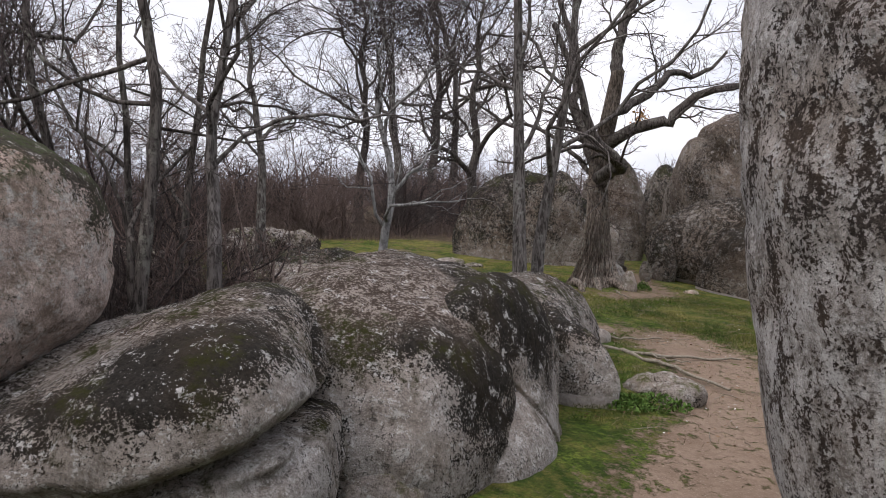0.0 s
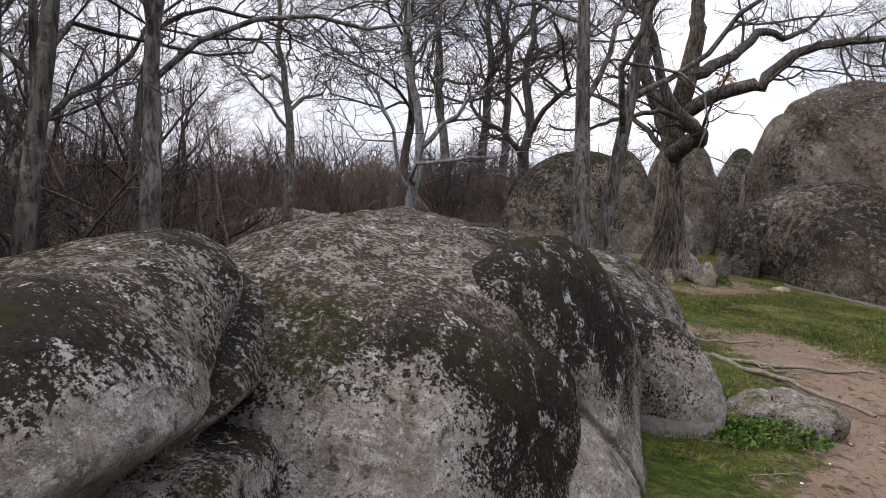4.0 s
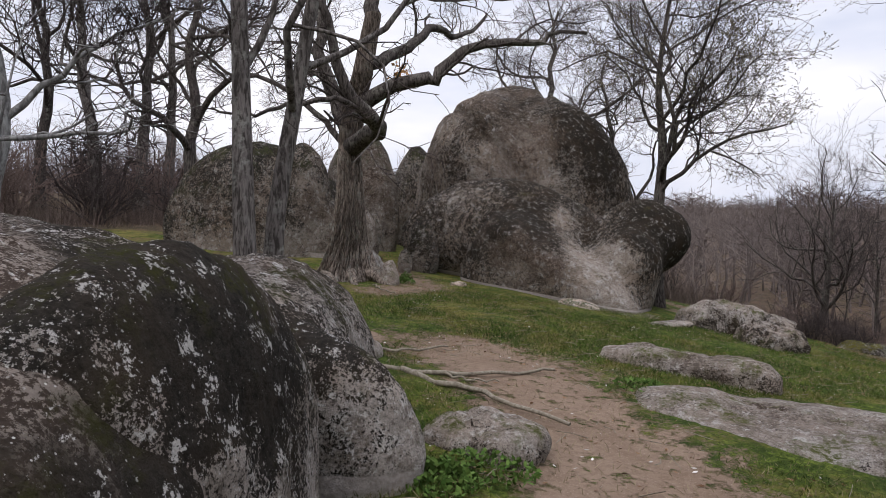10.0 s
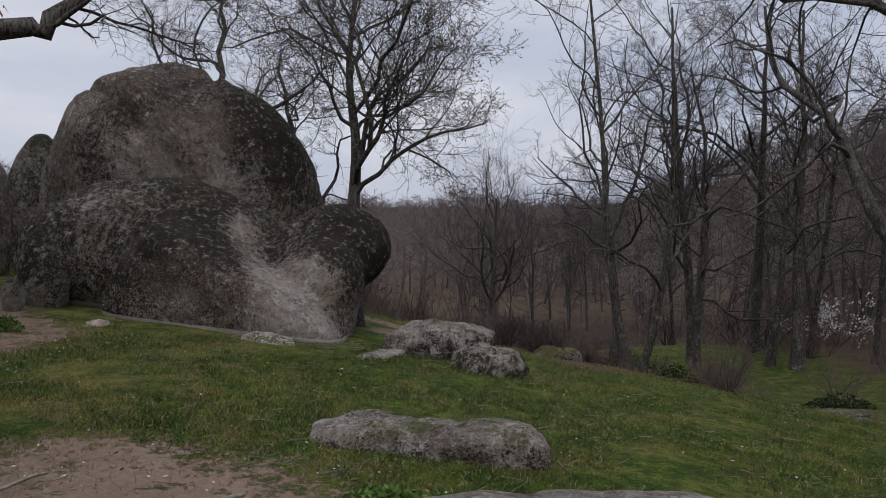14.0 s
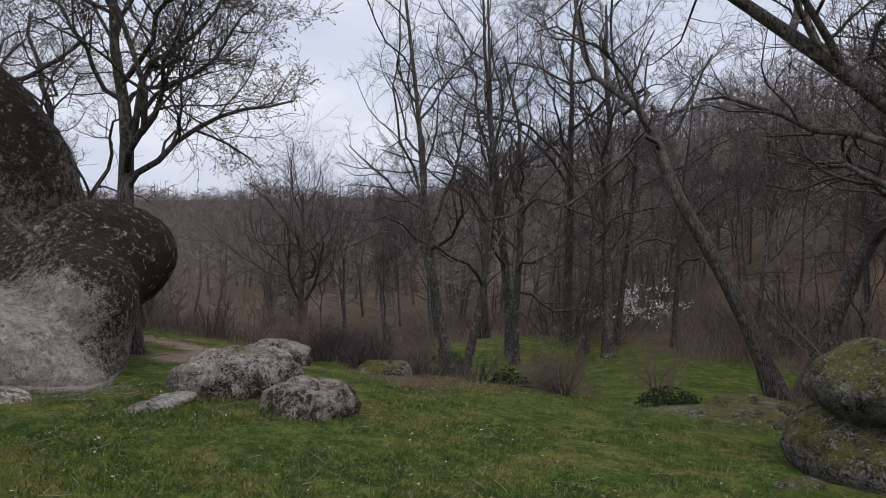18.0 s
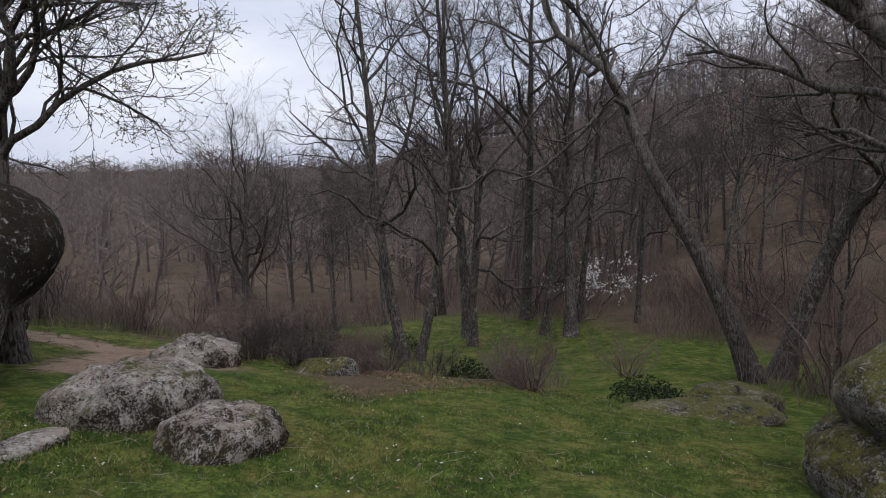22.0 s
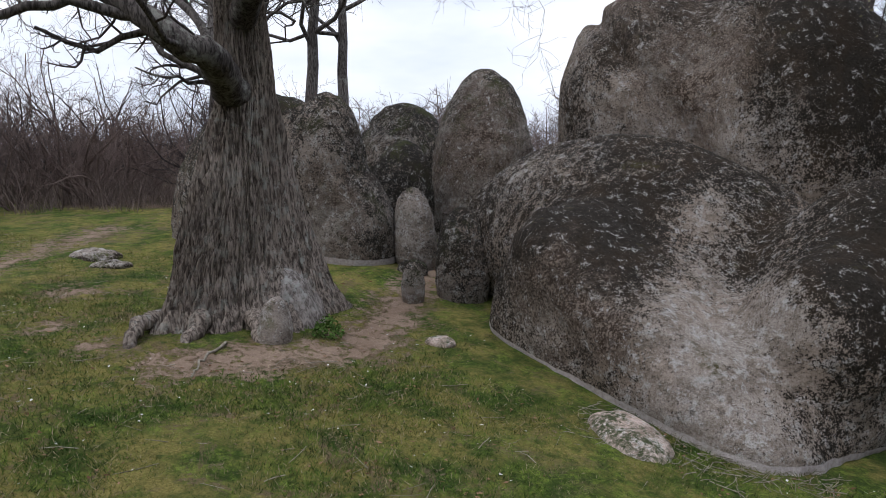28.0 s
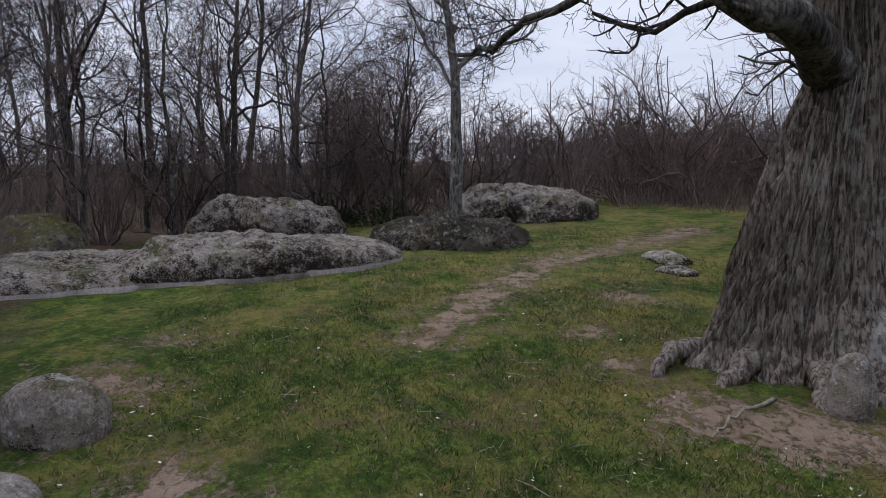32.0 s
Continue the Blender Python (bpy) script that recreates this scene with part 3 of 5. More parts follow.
# the passage where the walk begins
R("boulder", [(1.86, 0.6, 2.5, 1.02, 0.95, 2.75)], M_ROCK_SPOT, "tall grey standing boulder mottled with dark lichen beside the path", 6, amp=0.035, seed=2)
R("boulder", [(-2.26, 0.50, 0.68, 1.04, 1.06, 0.69, 25, 7, -17, 3.6), (-2.0, 0.35, 0.2, 0.75, 0.75, 0.6)], M_ROCK_FRONT,
  "broad tilted boulder with black lichen crust and pale streaks", 7, k=0.2, amp=0.022, seed=3, cracks=[((-1.2, 0.2, 0.93), (0.35, 0.1, -0.93), 0.06, 0.2), ((-1.5, -0.3, 0.72), (0.25, -0.35, 1.0), 0.05, 0.09)],
  zones=[(-1.5, 0.15, 1.55, 0.4, 0.2), (-1.7, -0.15, 1.3, 0.4, 0.18), (-2.6, 0.6, 1.3, 0.6, -0.13), (-2.2, 0.1, 1.3, 0.35, -0.16), (-1.9, 0.55, 1.4, 0.35, -0.12), (-1.2, 0.2, 1.0, 0.3, -0.3), (-1.5, -0.3, 0.7, 0.5, -0.2), (-2.3, -0.5, 0.9, 0.5, -0.1)],
  grit=[(-1.9, 0.6, 1.5, 0.45, 0.5), (-2.4, 0.3, 1.3, 0.5, 0.5)])
R("boulder", [(-1.96, 2.74, 0.03, 1.29, 1.93, 1.53, 6, 5, 13, 2.7)], M_ROCK_FRONT,
  "huge rounded boulder covered in black lichen, pale and bare below", 7, k=0.2, amp=0.02, seed=4, crust=0.03,
  zones=[(-0.82, 2.2, 1.1, 0.32, 0.24), (-1.0, 2.6, 1.4, 0.45, 0.22), (-0.8, 1.75, 0.85, 0.25, 0.14), (-0.72, 1.9, 0.5, 0.3, 0.1), (-1.0, 1.35, 0.75, 0.35, -0.17), (-1.45, 1.25, 0.8, 0.4, -0.15), (-1.0, 1.1, 0.3, 0.5, -0.16), (-2.2, 1.3, 0.9, 0.6, 0.1), (-1.25, 2.0, 1.3, 0.4, 0.1)],
  grit=[(-1.3, 2.2, 1.4, 0.5, 0.7), (-1.9, 2.4, 1.6, 0.9, 0.75), (-2.6, 2.2, 1.4, 0.8, 0.6), (-1.6, 1.6, 1.2, 0.35, 0.45)])
R("boulder", [(-0.88, 2.79, 0.54, 0.39, 1.08, 0.95, -9, -1, -3), (-0.72, 2.6, 0.0, 0.42, 0.85, 0.6)], M_ROCK_FRONT,
  "narrow boulder with a dark mossy crown split from its larger neighbour", 7, k=0.2, amp=0.022, seed=48, cracks=[((-0.5, 2.55, 0.45), (0.1, 0.75, 0.6), 0.03, 0.05)],
  zones=[(-0.9, 3.1, 1.4, 0.65, 0.3), (-0.7, 2.8, 1.15, 0.4, 0.22), (-0.62, 2.1, 0.5, 0.4, -0.16), (-0.45, 2.6, 0.35, 0.4, -0.14), (-0.6, 2.3, 0.0, 0.5, -0.16)], grit=[(-0.95, 3.6, 1.4, 0.5, 0.5)])
R("boulder", [(-1.32, 5.06, 0.26, 0.90, 1.32, 1.00, -7, -3, -1, 2.3), (-0.54, 4.15, 0.23, 0.52, 0.30, 0.62, -3)], M_ROCK_FRONT, "grey boulder with a pale pinkish foot beside the soil path", 7, k=0.5, amp=0.03, seed=5, crust=-0.015, foot=0.10,
  zones=[(-0.85, 3.95, 0.9, 0.3, 0.1), (-0.5, 4.3, 0.75, 0.25, 0.08), (-0.2, 4.15, 0.4, 0.3, -0.1), (-0.9, 4.7, 1.2, 0.5, -0.05)], grit=[(-1.1, 4.9, 1.3, 0.5, 0.4), (-0.3, 4.3, 0.4, 0.3, 0.3)])
R("boulder", [(-3.44, -0.12, 1.78, 0.80, 1.07, 0.81, 0, 0, 0, 2.4), (-3.6, 0.1, 0.6, 0.6, 0.7, 0.9)], M_ROCK_PALE, "large pale boulder with pinkish flanks and a green mossy top", 7, amp=0.04, seed=6, crust=-0.04, zones=[(-3.0, 0.65, 2.25, 0.4, 0.45), (-3.05, 0.25, 2.5, 0.3, 0.35), (-3.3, -0.3, 2.6, 0.4, 0.2), (-2.75, 0.0, 1.3, 0.4, 0.2), (-2.8, -0.3, 1.9, 0.4, -0.1)])
R("boulder", [(-1.15, 1.15, 0.15, 0.28, 0.3, 0.3)], M_ROCK_LOW, "small grey rock wedged between two large boulders", 5, amp=0.09, seed=7, crust=-0.2, category="stone")
# the mushroom-like pile
R("boulder", [(2.55, 14.37, -0.04, 1.78, 1.23, 0.93, -26, 4, 31, 5.0), (1.65, 15.90, 0.76, 2.37, 1.32, 1.42, -7, -1, 4, 1.8), (4.39, 14.93, 0.87, 1.12, 0.84, 0.84, 12, -2, -5, 1.8), (3.95, 14.05, 0.40, 0.62, 0.85, 0.72, -20)], M_ROCK_MUSH,
  "massive dark boulder with a pale slope and an overhanging lip", 7, k=0.4, amp=0.014, coarse=1.5, seed=8, foot=0.06,
  zones=[(2.75, 14.6, 1.4, 0.42, -0.3), (3.0, 14.1, 1.15, 0.42, -0.28), (3.05, 13.6, 0.85, 0.5, -0.28), (3.1, 13.0, 0.5, 0.55, -0.3), (3.2, 12.5, 0.05, 0.7, -0.32), (4.75, 14.4, 1.1, 0.7, 0.34), (4.2, 13.8, 1.0, 0.5, 0.3), (4.9, 14.8, 0.7, 0.6, 0.2), (4.3, 13.5, 0.4, 0.4, 0.1), (1.2, 13.9, 1.3, 1.0, 0.14), (2.2, 14.0, 1.1, 0.5, 0.12), (1.6, 13.0, 0.2, 0.7, -0.08)],
  grit=[(1.5, 13.2, 0.6, 0.8, 0.35), (0.6, 14.0, 1.0, 0.8, 0.15), (2.2, 13.0, 0.6, 0.5, 0.3)])
R("boulder", [(2.24, 19.60, 1.47, 2.75, 2.44, 3.26, -8, 2, -2), (1.40, 18.44, 2.27, 1.47, 1.60, 2.11, 0, 1, -6), (3.43, 18.47, 1.59, 1.67, 1.99, 2.67, 12, 1, -17)], M_ROCK_MUSH, "great domed boulder rising behind the lower rock, brown and grey", 7, k=0.35, amp=0.02, coarse=1.8, seed=9, crust=-0.02,
  cracks=[((1.2, 17.2, 3.3), (0.75, 0.1, 0.65), 0.14, 0.16), ((3.0, 16.9, 3.2), (1.0, -0.2, 0.25), 0.12, 0.14)],
  zones=[(2.2, 17.0, 2.8, 0.9, -0.2), (1.15, 17.2, 3.4, 0.35, 0.2), (1.9, 17.3, 4.1, 0.4, 0.12), (3.7, 17.0, 3.0, 1.1, 0.24), (2.5, 18.3, 4.5, 0.6, 0.06), (0.3, 18.0, 3.2, 0.7, -0.1)],
  grit=[(2.2, 17.0, 3.0, 1.0, 0.5), (1.0, 18.2, 4.2, 0.9, 0.5), (2.8, 18.6, 4.7, 0.8, 0.35), (0.2, 18.2, 2.6, 0.8, 0.4)])
R("boulder", [(-0.5, 21.8, 1.0, 0.9, 0.9, 2.3)], M_ROCK_DARK, "dark upright rock half hidden behind the dome", 5, seed=10)
R("boulder", [(-1.91, 19.04, 1.39, 1.02, 0.74, 2.19, -6, -9, -2), (-1.95, 19.0, 0.4, 0.95, 0.8, 1.2)], M_ROCK_DARK, "tall pointed standing stone, grey with dark lichen", 6, amp=0.025, seed=11, crust=-0.08, grit=[(-1.8, 18.2, 2.0, 1.3, 0.5), (-1.8, 18.4, 3.2, 0.6, 0.3)], group="standing stones")
R("boulder", [(-4.00, 15.58, 0.88, 1.84, 0.78, 2.10, 5, -2, 15)], M_ROCK_DARK, "broad dark standing boulder behind the oak", 6, amp=0.03, seed=12, grit=[(-4.0, 14.7, 1.4, 1.0, 0.2)], zones=[(-4.4, 14.7, 0.5, 0.7, -0.2), (-3.2, 14.9, 0.5, 0.6, -0.14)], group="standing stones")
R("boulder", [(-2.88, 15.77, 1.31, 0.68, 0.63, 1.59, 1, -1, 1), (-2.50, 15.87, 0.64, 0.71, 0.65, 1.14)], M_ROCK_DARK, "rounded standing stone beside the oak trunk", 6, amp=0.03, seed=13, crust=-0.03, foot=0.1, zones=[(-2.5, 15.2, 1.0, 0.5, -0.1)], grit=[(-2.4, 15.3, 1.2, 0.8, 0.35)], cracks=[((-2.75, 15.3, 1.5), (1.0, -0.6, 0.15), 0.05, 0.06)], group="standing stones")
R("boulder", [(-3.84, 19.37, 1.39, 1.09, 1.06, 1.66, 0, -4, 5)], M_ROCK_DARK, "standing stone with a flat mossy cap", 5, amp=0.04, seed=14, cracks=[((-3.8, 18.6, 2.55), (0.05, 0.0, 1.0), 0.06, 0.08)], group="standing stones")
R("boulder", [(-2.73, 17.57, 1.04, 0.59, 0.57, 1.22, -1, -4, 4)], M_ROCK_DARK, "dark standing stone in the middle of the ring", 5, amp=0.04, seed=15, crust=0.1, group="standing stones")
R("boulder", [(-1.57, 16.16, 0.86, 0.32, 0.28, 0.63, -4, -3, -5), (-1.55, 16.2, 0.45, 0.3, 0.28, 0.4)], M_ROCK_DARK, "small leaning standing stone", 5, amp=0.03, seed=16, crust=-0.15, group="standing stones")
R("stone", [(-1.35, 15.75, 0.33, 0.24, 0.2, 0.16)], M_ROCK_DARK, "low stone at the foot of the standing stones", 4, amp=0.06, seed=49, category="stone")
R("boulder", [(-0.2, 15.15, 0.5, 0.36, 0.4, 0.78)], M_ROCK_DARK, "upright rock beside the passage between the boulders", 5, amp=0.05, seed=17)
R("stone", [(-0.55, 14.5, 0.35, 0.14, 0.15, 0.32)], M_ROCK_DARK, "small upright stone beside the passage", 4, amp=0.06, seed=50, crust=-0.1, category="stone")
R("stone", [(-0.73, 12.30, 0.36, 0.14, 0.15, 0.27, 0, 0, 6), (-0.72, 12.28, 0.24, 0.17, 0.17, 0.2)], M_ROCK_LOW, "small conical grey stone leaning on the oak roots", 5, k=0.08, amp=0.07, seed=19, crust=-0.3, category="stone")
R("stone", [(2.62, 12.5, -0.2, 0.40, 0.24, 0.12, -38, 0, 8)], M_ROCK_PALE, "flat pale stone at the foot of the boulder", 5, amp=0.08, seed=20, crust=-0.5, category="stone")
R("stone", [(0.5, 13.33, 0.08, 0.17, 0.12, 0.07)], M_ROCK_PALE, "small pale stone in the grass", 4, amp=0.08, seed=21, crust=-0.5, category="stone")
R("boulder", [(5.2, 17.4, -0.1, 0.55, 0.8, 0.75)], M_ROCK_LOW, "pale rock under the overhang beyond the path", 5, amp=0.06, seed=22)
# outcrops in the grass
R("outcrop", [(2.77, 7.7, gz(2.77, 7.7) - 0.1, 0.9, 0.3, 0.31, -31, 0, 0, 4.0), (2.3, 8.0, gz(2.3, 8.0) - 0.06, 0.42, 0.27, 0.24, -25, 0, 0, 3.0)], M_ROCK_LOW, "long low grey rock slab lying in the grass", 6, k=0.1, amp=0.07, coarse=1.6, seed=23, category="rock slab", crust=-0.03, grit=[(2.8, 7.7, 0.2, 0.8, 0.4)])
R("outcrop", [(2.9, 5.75, gz(2.9, 5.75) - 0.12, 1.3, 0.85, 0.24, -28, 0, 0, 3.4), (2.25, 6.25, gz(2.25, 6.25) - 0.08, 0.5, 0.45, 0.2, -20, 0, 0, 2.6)], M_ROCK_LOW, "wide flat grey rock slab beside the soil path", 6, k=0.12, amp=0.05, coarse=1.6, seed=24, crust=-0.1, category="rock slab", grit=[(2.9, 6.0, 0.1, 0.9, 0.4)], cracks=[((2.9, 6.0, 0.1), (0.4, 0.9, 0.0), 0.03, 0.04)])
low_rock("outcrop", 3.95, 5.3, 0.75, 0.36, 0.17, -20, M_ROCK_LOW, "low rounded rock slab at the edge of the grass", 25, crust=-0.1, category="rock slab")
low_rock("stone", 0.35, 4.8, 0.42, 0.3, 0.2, -20, M_ROCK_LOW, "low grey stone beside the path", 26, crust=-0.12, category="stone")
low_rock("boulder", 5.24, 12.55, 0.80, 0.60, 0.60, 10, M_ROCK_LOW, "low grey boulder with lichen spots in the grass", 27, crust=-0.02)
low_rock("boulder", 5.36, 11.2, 0.56, 0.45, 0.38, 12, M_ROCK_LOW, "wedge-shaped grey boulder in the grass", 28, crust=0.02)
low_rock("stone", 3.95, 11.85, 0.5, 0.18, 0.07, 20, M_ROCK_LOW, "flat sliver of rock in the grass", 44, category="stone")
low_rock("boulder", 7.4, 15.6, 0.66, 0.5, 0.34, 0, M_ROCK_LOW, "low flat boulder beside the far path", 29)
low_rock("stone", 8.3, 17.2, 0.5, 0.35, 0.25, 10, M_ROCK_LOW, "low grey stone beside the far path", 45, category="stone")
low_rock("boulder", 8.84, 14.3, 0.5, 0.34, 0.26, -20, M_ROCK_MOSS, "small mossy boulder among leaf litter", 30)
R("boulder", [(9.6, 6.55, -0.3, 0.95, 0.95, 0.46, 0, 0, 6)], M_ROCK_MOSS, "rounded mossy boulder resting on another", 6, amp=0.06, seed=31)
R("boulder", [(9.5, 6.7, -0.95, 1.0, 0.95, 0.55)], M_ROCK_MOSS, "dark mossy boulder carrying a second one", 6, amp=0.06, seed=32)
low_rock("stone", 7.9, 7.0, 0.35, 0.12, 0.08, -20, M_ROCK_MOSS, "sliver of mossy stone beside the boulders", 46, category="stone")
low_rock("outcrop", 12.7, 10.1, 1.5, 0.7, 0.16, -35, M_ROCK_MOSS, "flat mossy outcrop at the wood's edge", 33, category="rock slab")
low_rock("outcrop", 14.6, 10.2, 1.0, 0.7, 0.38, -20, M_ROCK_MOSS, "mossy rock in front of leaning trees", 34)
low_rock("outcrop", -6.5, 8.15, 1.95, 0.9, 0.52, 97, M_ROCK_LOW, "low domed outcrop with dark lichen and a pale foot", 35, 6, foot=0.06, crust=0.03)
low_rock("outcrop", -6.7, 5.7, 1.9, 1.3, 0.36, 100, M_ROCK_LOW, "flat grey outcrop with moss along its back", 36, 6, foot=0.06)
low_rock("outcrop", -7.6, 11.0, 1.25, 0.75, 0.5, 72, M_ROCK_DARK, "low dark flat boulder at the end of the meadow", 37, 6)
low_rock("outcrop", -10.3, 13.1, 1.45, 0.8, 0.78, 67, M_ROCK_LOW, "grey lichened boulder among bushes", 38, 6)
low_rock("outcrop", -10.3, 8.0, 1.5, 0.5, 0.84, 84, M_ROCK_LOW, "long layered grey rock ledge", 39, 6)
low_rock("outcrop", -8.3, 4.5, 1.0, 0.8, 0.75, 0, M_ROCK_MOSS, "mossy dark rock at the wood's edge", 40)
R("stone", [(-1.46, 7.12, gz(-1.46, 7.12) + 0.08, 0.33, 0.2, 0.27, 72, 0, 6, 2.7)], M_ROCK_LOW, "pale grey lichened stone in the grass", 5, amp=0.05, seed=41, crust=-0.2, zones=[(-1.5, 7.12, 0.62, 0.16, 0.3)], category="stone")
R("stone", [(-0.66, 7.02, gz(-0.66, 7.02) - 0.02, 0.26, 0.18, 0.15, 70, 0, 0, 2.4)], M_ROCK_LOW, "low pale stone in worn grass", 5, amp=0.05, seed=42, crust=-0.3, category="stone")
low_rock("stone", -5.2, 13.45, 0.38, 0.25, 0.12, 0, M_ROCK_LOW, "flat grey stone in the grass beside the path", 43, category="stone")
low_rock("stone", -4.5, 13.2, 0.25, 0.15, 0.06, 30, M_ROCK_LOW, "flat grey stone in the grass beside the path", 47, category="stone")


# ---------------------------------------------------------------- trees
def tubes(pts, rad, sides):
    """Vertices and faces of many tapered tubes: pts (count, points, 3), rad (count, points)."""
    pts, rad = np.asarray(pts, float), np.asarray(rad, float)
    count, n = rad.shape
    t = np.gradient(pts, axis=1)
    t /= np.linalg.norm(t, axis=2, keepdims=True) + 1e-9
    mean = t.mean(1, keepdims=True)
    ref = np.where(np.abs(mean[:, :, 2:3]) > 0.75, np.array([1.0, 0.15, 0]), np.array([0.1, 0, 1.0]))
    u = np.cross(t, np.broadcast_to(ref, t.shape))
    u /= np.linalg.norm(u, axis=2, keepdims=True) + 1e-9
    w = np.cross(t, u)
    a = np.arange(sides) * 2 * np.pi / sides
    ring = pts[:, :, None] + rad[:, :, None, None] * (np.cos(a)[:, None] * u[:, :, None] + np.sin(a)[:, None] * w[:, :, None])
    i = np.arange(n - 1)[:, None] * sides + np.arange(sides)[None]
    j = np.arange(n - 1)[:, None] * sides + (np.arange(sides)[None] + 1) % sides
    f = np.stack([i, j, j + sides, i + sides], -1).reshape(-1, 4)
    f = (np.arange(count)[:, None, None] * (n * sides) + f[None]).reshape(-1, 4)
    return ring.reshape(-1, 3), f


def tubes_mesh(name, branches, sides):
    by_length = {}
    for pts, rad in branches:
        by_length.setdefault(len(rad), []).append((pts, rad))
    verts, faces, start = [], [], 0
    for rows in by_length.values():
        v, f = tubes(np.stack([p for p, _ in rows]), np.stack([r for _, r in rows]), sides)
        verts.append(v)
        faces.append(f + start)
        start += len(v)
    return mesh_from(name, np.concatenate(verts), np.concatenate(faces))


def curve_through(ctrl, n):
    """A smooth line with n points through control points."""
    c = np.asarray(ctrl, float)
    c = np.vstack([2 * c[0] - c[1], c, 2 * c[-1] - c[-2]])
    out = []
    for s in np.linspace(0, len(c) - 3 - 1e-6, n):
        k, t = int(s), s - int(s)
        a, b, d, e = c[k], c[k + 1], c[k + 2], c[k + 3]
        out.append(0.5 * (2 * b + (d - a) * t + (2 * a - 5 * b + 4 * d - e) * t * t + (3 * b - a - 3 * d + e) * t ** 3))
    return np.array(out)


class Grower:
    """Grows crooked bare branches."""

    def __init__(self, seed, crook=0.28, rise=0.05, shrink=0.62, kids=(5, 6, 5), twig=0.0035, levels=4, thin=1.0):
        self.thin = thin
        self.g = random.Random(seed)
        self.crook, self.rise, self.shrink, self.kids, self.twig, self.levels = crook, rise, shrink, kids, twig, levels
        self.out = {k: [] for k in range(8)}
        self.stems = {k: [] for k in range(8)}
        self.stem = 0

    def limb(self, p, d, length, r, level):
        n = 8 if level == 1 else 6 if level == 2 else 4 if level == 3 else 3
        step, crook = length / n, self.crook * (1.0, 1.0, 1.05, 1.1, 1.0)[min(level, 4)]
        g = self.g.gauss
        x, y, z = p
        a, b, c = d
        rows = [(x, y, z)]
        for _ in range(n):
            a, b, c = a + g(0, crook), b + g(0, crook), c + g(0, crook) + self.rise
            q = step / math.sqrt(a * a + b * b + c * c)
            x, y, z = x + a * q, y + b * q, z + c * q
            q /= step
            a, b, c = a * q, b * q, c * q
            rows.append((x, y, z))
        r_end = max(self.twig * 0.55, r * (0.30 if level < 3 else 0.4))
        self.add(np.array(rows), np.linspace(r, r_end, n + 1), level)

    def add(self, pts, rad, level, fork_from=0.22, kids=None):
        self.out[level].append((pts, rad))
        self.stems[level].append(self.stem)
        mine = len(self.out[level]) - 1
        if level >= self.levels:
            return
        length = float(np.linalg.norm(np.diff(pts, axis=0), axis=1).sum())
        count = kids if kids is not None else self.kids[min(level, len(self.kids) - 1)]
        u = self.g.uniform
        for e in range(count):
            s = fork_from + (0.98 - fork_from) * (e + u(0.1, 0.9)) / count
            k = min(int(s * (len(pts) - 1)), len(pts) - 2)
            f = s * (len(pts) - 1) - k
            p = pts[k] * (1 - f) + pts[k + 1] * f
            r = rad[k] * (1 - f) + rad[k + 1] * f
            t = Vector(pts[k + 1] - pts[k]).normalized()
            side = t.cross(Vector((self.g.gauss(0, 1), self.g.gauss(0, 1), self.g.gauss(0, 1)))).normalized()
            ang = u(0.55, 1.1)
            d = t * math.cos(ang) + side * math.sin(ang)
            if level < 2 and d.z < -0.15:
                d.z *= -0.4
            self.stem = mine
            sub = length * self.shrink * u(0.6, 1.15) * (1.08 - 0.5 * s)
            self.limb(tuple(p), tuple(d), max(sub, 0.14), max(r * u(0.42, 0.66) * (self.thin if level == 1 else 1.0), self.twig), level + 1)


def leaf_quads(points, size, g):
    """Small folded quads at points, for buds and leaves."""
    n = len(points)
    a, b = g.normal(0, 1, (n, 3)), g.normal(0, 1, (n, 3))
    a /= np.linalg.norm(a, axis=1)[:, None]
    b = np.cross(a, b)
    b /= np.linalg.norm(b, axis=1)[:, None]
    s = size * g.uniform(0.6, 1.4, (n, 1))
    v = np.stack([points - a * s, points + b * s * 0.5, points + a * s, points - b * s * 0.5], 1)
    return v.reshape(-1, 3), np.arange(4 * n).reshape(n, 4)


